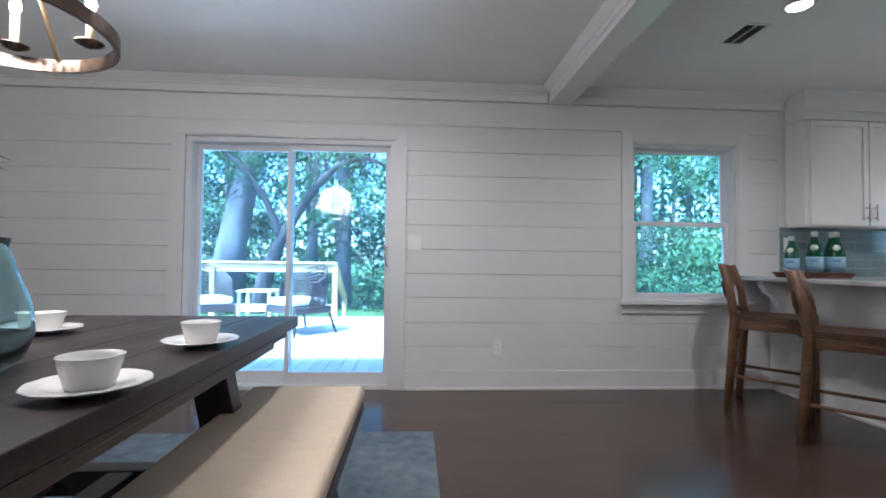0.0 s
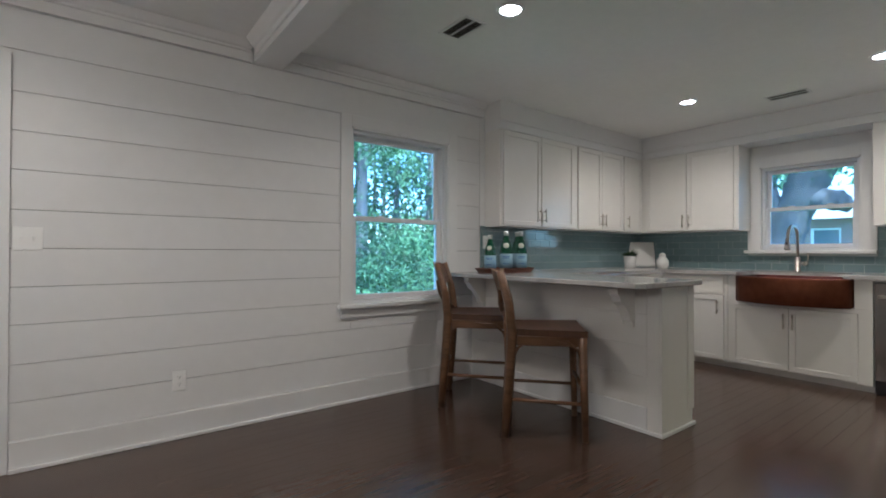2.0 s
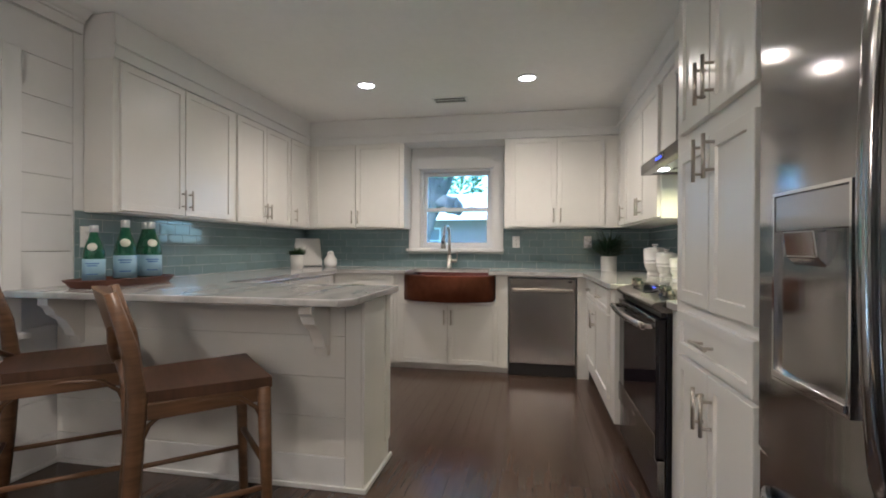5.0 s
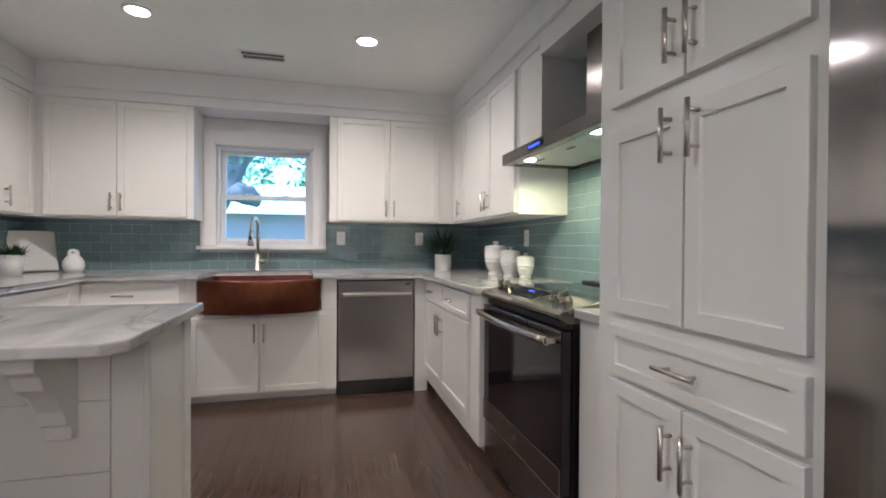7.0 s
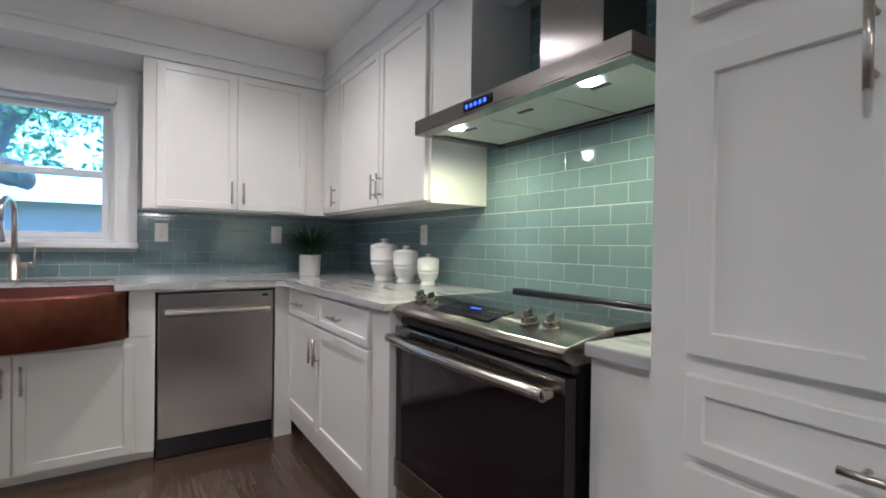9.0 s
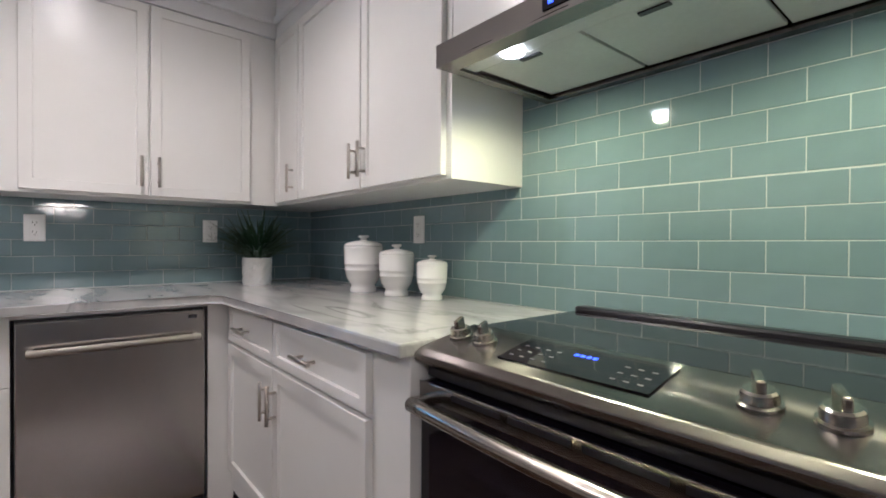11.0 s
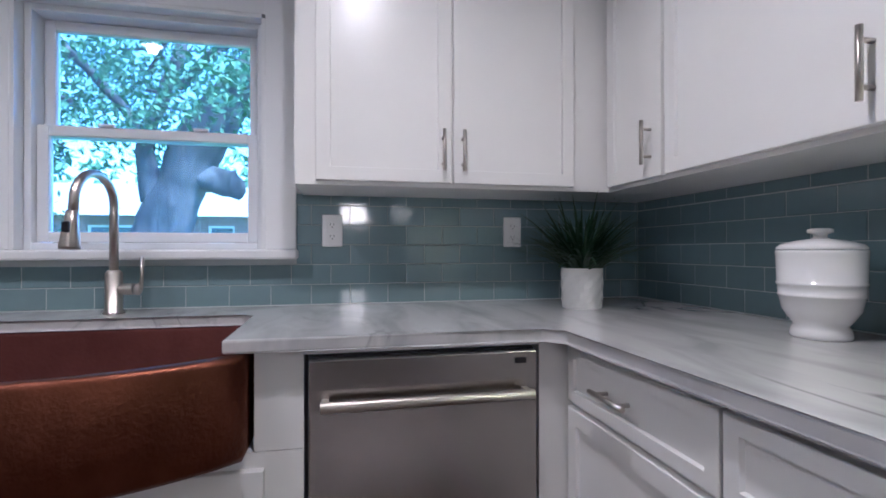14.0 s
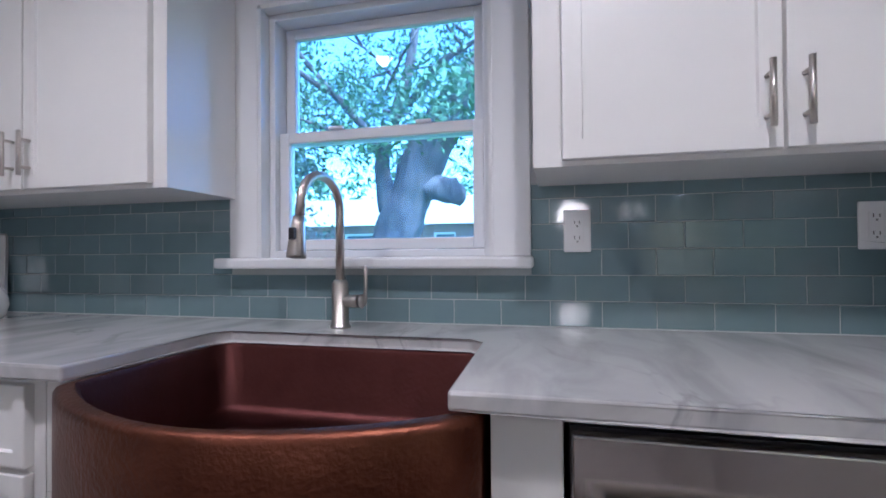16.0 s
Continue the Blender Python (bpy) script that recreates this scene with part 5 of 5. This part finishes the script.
# trees behind the deck and beside the house
tree(-5.9, 14.0, 9.5, 0.40, (1.5, 0.4), 4.2, 46, 0.13, LEAF_A, "big leaning oak with grey bark and green crown", limbs=8)
tree(-3.9, 16.5, 10.0, 0.16, (0.2, 0.2), 3.4, 30, 0.13, LEAF_B, "slim green tree with an upright trunk")
tree(-2.55, 15.0, 10.5, 0.20, (-0.3, 0.6), 3.6, 30, 0.13, LEAF_A, "slim green tree with an upright trunk")
tree(-0.9, 17.5, 11.0, 0.22, (0.1, 0.0), 3.8, 32, 0.14, LEAF_C, "slim pale-barked tree with green crown")
tree(-8.8, 17.0, 10.0, 0.25, (-0.4, 0.0), 4.0, 34, 0.14, LEAF_C, "dark green tree at the wood's edge")
tree(2.35, 9.6, 8.5, 0.17, (0.1, 0.3), 2.6, 34, 0.09, LEAF_A, "slim green tree close to the house", limbs=7)
tree(4.6, 12.5, 9.0, 0.15, (0.2, -0.2), 3.0, 36, 0.10, LEAF_B, "slim tree with fresh light green leaves", limbs=7)
tree(6.6, 15.0, 10.0, 0.22, (-0.3, 0.2), 3.6, 36, 0.12, LEAF_A, "tall green tree with an upright trunk")
tree(9.5, 19.0, 11.0, 0.25, (0.3, 0.2), 4.2, 36, 0.15, LEAF_B, "tall green tree with light leaves")

# undergrowth and woods
k = 150
cs = np.stack([rng.uniform(-14, 16, k), rng.uniform(12.5, 19, k), rng.uniform(-0.4, 2.4, k)], 1)
leaves("undergrowth", cs[:75], rng.uniform(0.5, 1.2, 75), 240, 0.08, LEAF_C, flat=0.7)
leaves("undergrowth", cs[75:], rng.uniform(0.5, 1.1, 75), 230, 0.08, LEAF_B, flat=0.7)
for n_, m_ in enumerate((LEAF_A, LEAF_C, LEAF_B)):
    k = 260
    cs = np.stack([rng.uniform(-38, 34, k), rng.uniform(20, 36, k), rng.uniform(-0.4, 15, k) ** 1.0], 1)
    leaves("woods", cs, rng.uniform(1.0, 2.3, k), 170, 0.19, m_)
for o in scene.objects:
    if o.name.split(".")[0] in ("undergrowth", "woods"):
        tagged(o, "dense green leaves of the woods behind the house", "woods", kind="stuff")
bm = bmesh.new()
for _ in range(60):
    x, y = rng.uniform(-30, 26), rng.uniform(20, 34)
    bm_tube(bm, [(x, y, -0.5), (x + rng.normal() * 0.3, y, 6), (x + rng.normal() * 0.8, y, 13)], [0.22, 0.16, 0.07], 6)
tagged(obj("wood_trunks", bm, BARK), "grey trunks in the woods", "woods", kind="stuff")
k = 90
cs = np.stack([rng.uniform(2.0, 9.0, k), rng.uniform(8.5, 12.5, k), rng.uniform(-0.4, 1.6, k)], 1)
o = leaves("shrubs", cs, rng.uniform(0.3, 0.7, k), 120, 0.06, LEAF_A, flat=0.7)
tagged(o, "low fresh green shrubs by the window", "shrub", kind="stuff")

# oak by the sink window
ok = thing("oak_tree", pose(10.2, 3.55, -0.46), "old live oak with a thick leaning trunk", "tree")


def gnarled(bm, pts, rs, n, rough):
    """A trunk or limb with a finely stepped, lumpy skin."""
    keep = len(bm.verts)
    p = np.array(pts, float)
    t = np.linspace(0, len(p) - 1, 9 * (len(p) - 1) + 1)
    q = np.stack([np.interp(t, range(len(p)), p[:, k]) for k in range(3)], 1)
    for _ in range(6):
        q[1:-1] = (q[:-2] + 2 * q[1:-1] + q[2:]) / 4
    r = np.interp(t, range(len(p)), rs)
    bm_tube(bm, [tuple(v) for v in q], [float(v) for v in r], n)
    bm.verts.ensure_lookup_table()
    for v in bm.verts[keep:]:
        v.co += noise.noise_vector(v.co * 2.6) * rough + noise.noise_vector(Vector((v.co.x * 14, v.co.y * 14, v.co.z * 4))) * rough * 0.35


bm = bmesh.new()
gnarled(bm, [(0, 0.10, -0.1), (0, 0.03, 0.9), (0, -0.05, 1.72), (0, -0.28, 2.39), (0, -0.58, 3.06), (0, -1.1, 3.9), (0.2, -2.0, 5.2)], [0.58, 0.42, 0.345, 0.30, 0.29, 0.24, 0.14], 40, 0.07)
gnarled(bm, [(0.0, -0.35, 2.55), (-0.08, -0.72, 2.50), (-0.12, -0.98, 2.38), (-0.13, -1.07, 2.34), (-0.13, -1.10, 2.33)], [0.20, 0.145, 0.12, 0.10, 0.05], 28, 0.11)
gnarled(bm, [(-0.05, 0.0, 2.2), (-0.08, 0.09, 2.7), (-0.05, 0.08, 3.1), (0.0, -0.1, 3.6), (0.0, -0.27, 4.1), (0.2, -0.5, 5.6)], [0.15, 0.11, 0.10, 0.09, 0.07, 0.04], 16, 0.03)
gnarled(bm, [(-0.05, 0.08, 2.9), (-0.05, 0.35, 3.4), (-0.1, 0.9, 4.0), (0.1, 1.7, 4.9)], [0.08, 0.06, 0.05, 0.03], 12, 0.03)
gnarled(bm, [(0.0, -0.27, 3.7), (-0.3, -0.8, 4.1), (-0.7, -1.8, 4.4)], [0.06, 0.05, 0.02], 10, 0.03)
gnarled(bm, [(0.0, 0.8, 3.9), (-0.6, 1.6, 4.4), (-1.2, 2.6, 5.0)], [0.05, 0.04, 0.02], 10, 0.03)
for _ in range(26):
    a = Vector((rng.uniform(-0.6, 0.6), rng.uniform(-1.8, 2.0), rng.uniform(3.2, 5.2)))
    b = a + Vector((rng.uniform(-1.4, 1.0), rng.uniform(-1.3, 1.3), rng.uniform(-0.3, 1.2)))
    bm_tube(bm, [a, a.lerp(b, 0.5) + Vector((0, 0, 0.1)), b], [0.03, 0.02, 0.008], 5)
obj("trunk", bm, OAK_BARK, ok, smooth=True)
k = 190
cs = np.stack([rng.uniform(-2.2, 2.2, k), rng.uniform(-3.6, 4.4, k), rng.uniform(3.1, 6.4, k)], 1)
leaves("crown", cs, rng.uniform(0.25, 0.62, k), 150, 0.050, LEAF_A, ok)
k = 50
cs = np.stack([rng.uniform(-1.6, 0.6, k), rng.uniform(0.9, 3.4, k), rng.uniform(1.0, 3.2, k)], 1)
leaves("low_branches", cs, rng.uniform(0.2, 0.5, k), 120, 0.055, LEAF_C, ok)
k = 60
cs = np.stack([rng.uniform(44, 54, k), rng.uniform(-30, 44, k), rng.uniform(0, 9.0, k)], 1)
tagged(leaves("far_trees", cs, rng.uniform(1.5, 3.5, k), 90, 0.45, LEAF_A), "far green trees behind the neighbour's house", "woods", kind="stuff")

# low dark live oak behind the deck, its limb arching over the lawn
lo2 = thing("oak_tree", pose(-4.6, 13.0, -0.46), "low live oak with a dark arching limb behind the deck", "tree")
bm = bmesh.new()
gnarled(bm, [(0, 0, -0.1), (0.25, 0, 1.2), (0.8, 0, 2.4), (1.6, -0.2, 3.5), (2.3, -0.4, 4.15), (3.0, -0.5, 4.25), (3.8, -0.6, 4.0)], [0.27, 0.19, 0.15, 0.12, 0.09, 0.06, 0.025], 20, 0.05)
gnarled(bm, [(0.6, 0, 2.1), (0.2, -0.2, 3.2), (-0.6, -0.3, 4.2), (-1.6, -0.4, 5.0)], [0.11, 0.085, 0.06, 0.03], 14, 0.04)
gnarled(bm, [(1.7, -0.2, 3.5), (1.9, -0.2, 4.4), (2.5, -0.1, 5.4)], [0.09, 0.06, 0.03], 10, 0.03)
for _ in range(22):
    a = Vector((rng.uniform(-1.2, 3.4), rng.uniform(-0.6, 0.2), rng.uniform(3.3, 4.8)))
    b = a + Vector((rng.uniform(-0.9, 0.9), rng.uniform(-0.6, 0.6), rng.uniform(-0.6, 0.9)))
    bm_tube(bm, [a, a.lerp(b, 0.5) + Vector((0, 0, 0.08)), b], [0.025, 0.016, 0.007], 5)
obj("trunk", bm, OAK_BARK, lo2, smooth=True)
k = 44
cs = np.stack([rng.uniform(-2.2, 4.2, k), rng.uniform(-0.9, 1.2, k), rng.uniform(3.3, 6.2, k)], 1)
leaves("crown", cs, rng.uniform(0.25, 0.6, k), 130, 0.060, LEAF_A, lo2)

# neighbour's brick house
BRICK = bpy.data.materials.new("red_brick_wall")
BRICK.use_nodes = True
bn_, bl_ = BRICK.node_tree.nodes, BRICK.node_tree.links
bt_, tc_, mp_, sx_ = bn_.new("ShaderNodeTexBrick"), bn_.new("ShaderNodeTexCoord"), bn_.new("ShaderNodeCombineXYZ"), bn_.new("ShaderNodeSeparateXYZ")
bl_.new(tc_.outputs["Object"], sx_.inputs[0])
bl_.new(sx_.outputs["Y"], mp_.inputs["X"])
bl_.new(sx_.outputs["Z"], mp_.inputs["Y"])
bl_.new(mp_.outputs["Vector"], bt_.inputs["Vector"])
bt_.inputs["Scale"].default_value, bt_.inputs["Mortar Size"].default_value, bt_.inputs["Brick Width"].default_value, bt_.inputs["Row Height"].default_value = 1.0, 0.010, 0.22, 0.076
bt_.inputs["Color1"].default_value, bt_.inputs["Color2"].default_value, bt_.inputs["Mortar"].default_value = (0.26, 0.13, 0.11, 1), (0.19, 0.10, 0.09, 1), (0.36, 0.33, 0.31, 1)
bl_.new(bt_.outputs["Color"], bn_["Principled BSDF"].inputs["Base Color"])
bn_["Principled BSDF"].inputs["Roughness"].default_value = 0.9
SHINGLE = mat("pale_grey_shingles", (0.30, 0.31, 0.32), rough=0.9, grain=0.25, scale=6, stretch=(1, 1, 6))
hs = thing("neighbour_house", pose(25.0, 0, -0.33), "single-storey red brick house with a pale roof", "house")
wins = ((-6.5, -5.3), (-1.2, 0.0), (5.8, 6.85), (9.0, 11.4))
rows, at = [], -12.0
for a, b in wins:
    rows += [(0, 0.3, at, a, -0.13, 2.9), (0, 0.3, a, b, -0.13, 1.1), (0, 0.3, a, b, 2.5, 2.9)]
    at = b
rows.append((0, 0.3, at, 19.0, -0.13, 2.9))
boxes("wall", rows, BRICK, hs)
prism("roof", [(-0.7, 2.9), (-0.7, 3.05), (5.5, 4.9), (11.7, 3.05), (11.7, 2.9)], -12.6, 19.6, SHINGLE, hs, axis="y")
boxes("fascia", [(-0.74, -0.705, -12.6, 19.6, 2.86, 3.08)], TRIM, hs)
DIM_PANE = mat("far_window_glass", (0.10, 0.13, 0.15), rough=0.08)
for a, b in wins:
    w_ = boxes("window", [(0.06, 0.14, a, a + 0.09, 1.1, 2.5), (0.06, 0.14, b - 0.09, b, 1.1, 2.5), (0.06, 0.14, a + 0.09, b - 0.09, 1.1, 1.19), (0.06, 0.14, a + 0.09, b - 0.09, 2.41, 2.5), (0.06, 0.14, a + 0.09, b - 0.09, 1.77, 1.83)], TRIM, hs)
    box("pane", 0.15, 0.17, a, b, 1.1, 2.5, DIM_PANE, w_)
box("core", 0.32, 11.0, -12.0, 19.0, 0, 2.88, DARK, hs)

# deck with rail and stairs
dk = setting(box("deck", -6.2, 0.55, N + 0.19, 8.72, -0.44, -0.095, RAILW), "new pale pine deck boards", "deck")
x = -6.2
mesh_board = None
while x < 0.54:
    if mesh_board is None:
        bm = bmesh.new()
        bm_box(bm, 0, 0.136, 0, 8.74 - N - 0.19, -0.038, 0.0, 0.004, 1)
        mesh_board = bpy.data.meshes.new("deck_board")
        bmesh.ops.recalc_face_normals(bm, faces=bm.faces)
        bm.to_mesh(mesh_board)
        bm.free()
        mesh_board.materials.append(DECKW)
    o = new("deck_board", mesh_board)
    o.parent = dk
    o.location = (x, N + 0.19, -0.055)
    x += 0.141
rl = setting(new("deck_rail"), "pale pine deck rail with posts", "rail")
rl.location = (0, 8.6, -0.055)
box("top_rail", -6.2, -1.70, -0.07, 0.07, 0.985, 1.025, RAILW, rl, bevel=0.004)
box("under_rail", -6.2, -1.79, -0.02, 0.02, 0.83, 0.97, RAILW, rl, bevel=0.004)
for x in (-6.1, -3.95, -1.74):
    box("post", x - 0.045, x + 0.045, -0.045, 0.045, 0.002, 0.984, RAILW, rl, bevel=0.003)
box("low_rail", -6.2, -1.79, -0.02, 0.02, 0.10, 0.24, RAILW, rl, bevel=0.004)
prism("stair_rail", [(0.05, 0.99), (0.05, 0.88), (1.25, 0.20), (1.25, 0.31)], -1.79, -1.70, RAILW, rl, axis="x")
box("stair_post", -1.79, -1.70, 1.20, 1.29, -0.40, 0.36, RAILW, rl, bevel=0.003)
for k in range(2):
    box("stair_tread", -1.70, 0.4, 0.15 + 0.28 * k, 0.43 + 0.28 * k, -0.16 - 0.15 * k, -0.12 - 0.15 * k, DECKW, rl)


def wicker_chair(m):
    c = thing("wicker_chair", m, "dark brown wicker patio chair with a white cushion", "chair", "patio chairs")
    bm = bmesh.new()
    for j in range(13):
        z = 0.36 + 0.50 * j / 12
        pts = []
        for k in range(19):
            t = math.pi * (-0.10 + 1.20 * k / 18)
            rise = math.sin(max(0, min(1, (t + 0.3) / (math.pi + 0.6))) * math.pi)
            zz = 0.36 + (z - 0.36) * (0.55 + 0.45 * rise ** 1.5)
            pts.append((0.36 * math.cos(t), 0.30 * math.sin(t) + 0.06 * (z - 0.36), zz))
        bm_tube(bm, pts, 0.011, 6)
    for k in range(10):
        t = math.pi * (-0.10 + 1.20 * k / 9)
        bm_tube(bm, [(0.36 * math.cos(t), 0.30 * math.sin(t), 0.30), (0.36 * math.cos(t), 0.30 * math.sin(t) + 0.02, 0.55 if k in (0, 9) else 0.64 + 0.22 * math.sin(t) ** 2)], 0.010, 6)
    obj("back", bm, WICKER, c)
    box("seat", -0.33, 0.33, -0.30, 0.26, 0.26, 0.36, WICKER, c, bevel=0.03)
    box("cushion", -0.29, 0.29, -0.30, 0.22, 0.362, 0.45, WHITE_CLOTH, c, bevel=0.03)
    for sx in (-1, 1):
        tube("leg", [[(sx * 0.31, -0.27, 0.30), (sx * 0.35, -0.31, 0.0)]], 0.016, WICKER, c, n=8)
        tube("leg", [[(sx * 0.28, 0.24, 0.30), (sx * 0.33, 0.33, 0.0)]], 0.016, WICKER, c, n=8)
    return c


first = wicker_chair(pose(-1.93, 6.75, -0.054, 0, 0, -42) @ Matrix.Scale(1.12, 4))
copy_thing(first, pose(-3.35, 6.85, -0.054, 0, 0, 38))
pt = thing("patio_table", pose(-2.72, 7.35, -0.054), "small white slatted patio table", "table")
for k in range(5):
    box("slat", -0.27, 0.27, -0.25 + 0.10 * k, -0.158 + 0.10 * k, 0.55, 0.575, TRIM, pt, bevel=0.003)
for sx in (-1, 1):
    for sy in (-1, 1):
        box("leg", sx * 0.23 - 0.022, sx * 0.23 + 0.022, sy * 0.20 - 0.022, sy * 0.20 + 0.022, 0.0, 0.549, TRIM, pt, bevel=0.002)


# ---- pieces of the walls and floor ----
JOINTS = (0.150, 0.334, 0.518, 0.711, 0.896, 1.086, 1.277, 1.473, 1.664, 1.857, 2.060, 2.262)


def board(x0, x1, z0, z1):
    b = box("board", x0, x1, N, N + 0.019, z0 + 0.0014, z1 - 0.0014, WALL, wall_north, bevel=0.001, seg=1)
    return b


for z0, z1 in zip(JOINTS, JOINTS[1:]):
    at = W
    holes = [(o[0] - 0.01, o[1] + 0.01, o[2], o[3]) for o in (DOOR, WIN) if z1 > o[2] and z0 < o[3]]
    for a, b, lo, hi in holes + [(2.70, 2.70, 0, 0)]:
        board(at, a, z0, z1)
        at = b
        if hi and z0 < lo - 0.02:
            board(a + 0.002, b - 0.002, z0, lo - 0.012)
        if hi and z1 > hi + 0.02:
            board(a + 0.002, b - 0.002, hi + 0.012, z1)
box("board", W, 2.70, N, N + 0.019, 2.264, CEILING, WALL, wall_north)
box("board", W, DOOR[0] - 0.01, N, N + 0.019, 0.0, 0.149, WALL, wall_north)
box("board", DOOR[1] + 0.01, 2.70, N, N + 0.019, 0.0, 0.149, WALL, wall_north)
box("plain_panel", 2.703, E + 0.008, N, N + 0.019, 0.0, CEILING, WALL, wall_north)

# backsplash tiles
TW, TH, G = 0.138, 0.0715, 0.0022
meshes = {}


def tile(parent, m, w, h):
    key = (round(w, 4), round(h, 4))
    if key not in meshes:
        bm = bmesh.new()
        bm_box(bm, 0, w, -0.006, 0.0, 0, h)
        es = [e for e in bm.edges if all(v.co.y < -0.005 for v in e.verts)]
        bmesh.ops.bevel(bm, geom=es, offset=0.0012, segments=1, profile=0.5, affect="EDGES")
        me = bpy.data.meshes.new("tile")
        bmesh.ops.recalc_face_normals(bm, faces=bm.faces)
        bm.to_mesh(me)
        bm.free()
        me.materials.append(TILE)
        meshes[key] = me
    t = new("tile", meshes[key])
    t.parent = parent
    t.matrix_local = m


def tiled(parent, place, a0, a1, z0, z1, holes=(), shift=0.0):
    """Running bond over a0..a1 and z0..z1, pieces cut at the edges and at the holes."""
    r, z = 0, z0
    while z < z1 - 0.004:
        h = min(TH - G, z1 - z)
        cuts = sorted((b, c) for b, c, p, q in holes if z + h > p + 0.003 and z < q - 0.003)
        spans, at = [], a0
        for b, c in cuts:
            spans.append((at, b))
            at = c
        spans.append((at, a1))
        for s0, s1 in spans:
            k = math.floor((s0 - a0 - shift - (r % 2) * TW / 2) / TW)
            a = a0 + shift + (r % 2) * TW / 2 + k * TW
            while a < s1 - 0.004:
                b, c = max(a, s0), min(a + TW - G, s1)
                if c - b > 0.006:
                    tile(parent, place(b, z), c - b, h)
                a += TW
        z += TH
        r += 1


zt = COUNTER + 0.003
gE = setting(boxes("backsplash_east", [(E - 0.0056, E + 0.007, S - 0.006, SINKWIN[0] - 0.118, COUNTER - 0.02, UPPER + 0.01), (E - 0.0056, E + 0.007, SINKWIN[1] + 0.118, N - 0.002, COUNTER - 0.02, UPPER + 0.01),
                                       (E - 0.0056, E + 0.007, SINKWIN[0] - 0.118, SINKWIN[1] + 0.118, COUNTER - 0.02, SINKWIN[2] - 0.034)], GROUT), "teal glass subway tile backsplash", "backsplash")
tiled(gE, lambda a, z: pose(E - 0.001, N - a, z, 0, 0, -90), 0.004, N - S - 0.004, zt, UPPER + 0.005,
      [(N - (SINKWIN[1] + 0.118), N - (SINKWIN[0] - 0.118), SINKWIN[2] - 0.034, 2.2)], 0.133)
gN = setting(box("backsplash_north", 2.703, E - 0.004, N - 0.0056, N - 0.0005, COUNTER - 0.02, UPPER + 0.01, GROUT), "teal glass subway tile backsplash", "backsplash")
tiled(gN, lambda a, z: pose(2.706 + a, N - 0.001, z), 0.0, E - 2.706 - 0.010, zt, UPPER + 0.005, (), 0.03)
gS = setting(box("backsplash_south", 2.41, E - 0.004, S - 0.0075, S + 0.0056, COUNTER - 0.02, UPPER + 0.01, GROUT), "teal glass subway tile backsplash", "backsplash")
gH = setting(box("backsplash_hood", 2.41, 3.685, S - 0.0075, S + 0.0056, UPPER + 0.0105, 2.12, GROUT), "teal glass subway tile behind the hood", "backsplash")


def on_south(a, z):
    return pose(E - 0.010 - a, S + 0.001, z, 0, 0, 180)


# whole rows run up behind the hood; under the wall cabinet the sixth row is cut low
edge = E - 0.010 - 3.685
tiled(gS, on_south, 0.0, E - 2.42, zt, zt + 5 * TH - 0.004, (), 0.117)
tiled(gS, on_south, 0.0, edge - G, zt + 5 * TH, UPPER + 0.005, (), 0.117 + TW / 2)
tiled(gH, on_south, edge, E - 2.42, zt + 5 * TH, 2.11, (), 0.117 + TW / 2 - edge)

# floor strips, the kitchen's as parts and the rest as one sheet of strips
floor = bpy.data.objects["floor"]
random.seed(5)
PWID = 0.083
bm_far = bmesh.new()
near_meshes = {}
count = 0
y = SOUTH
while y < N - 0.001:
    x = W + random.uniform(-0.9, 0)
    y1 = min(y + PWID, N)
    while x < E:
        ln = random.choice((0.7, 0.95, 1.2, 1.5, 1.8))
        a, b = max(x, W), min(x + ln, E)
        if y < S - 0.1:
            b = min(b, 0.79)
        if b - a > 0.02:
            if a > 0.2 and y > 0.6 and count < 280:
                me_key = (round(b - a, 3), round(y1 - y, 3))
                if me_key not in near_meshes:
                    bm = bmesh.new()
                    bm_box(bm, 0, b - a - 0.0005, 0, y1 - y - 0.0005, -0.012, 0.0)
                    es = [e for e in bm.edges if all(v.co.z > -0.001 for v in e.verts)]
                    bmesh.ops.bevel(bm, geom=es, offset=0.0005, segments=1, profile=0.5, affect="EDGES")
                    me = bpy.data.meshes.new("floor_board")
                    bmesh.ops.recalc_face_normals(bm, faces=bm.faces)
                    bm.to_mesh(me)
                    bm.free()
                    me.materials.append(FLOOR)
                    near_meshes[me_key] = me
                o = new("floor_board", near_meshes[me_key])
                o.parent = floor
                o.location = (a, y, 0)
                count += 1
            else:
                bm_box(bm_far, a, b - 0.0005, y, y1 - 0.0005, -0.012, 0.0)
        x += ln
    y += PWID
tagged(obj("floor_boards", bm_far, FLOOR, floor), kind="stuff")
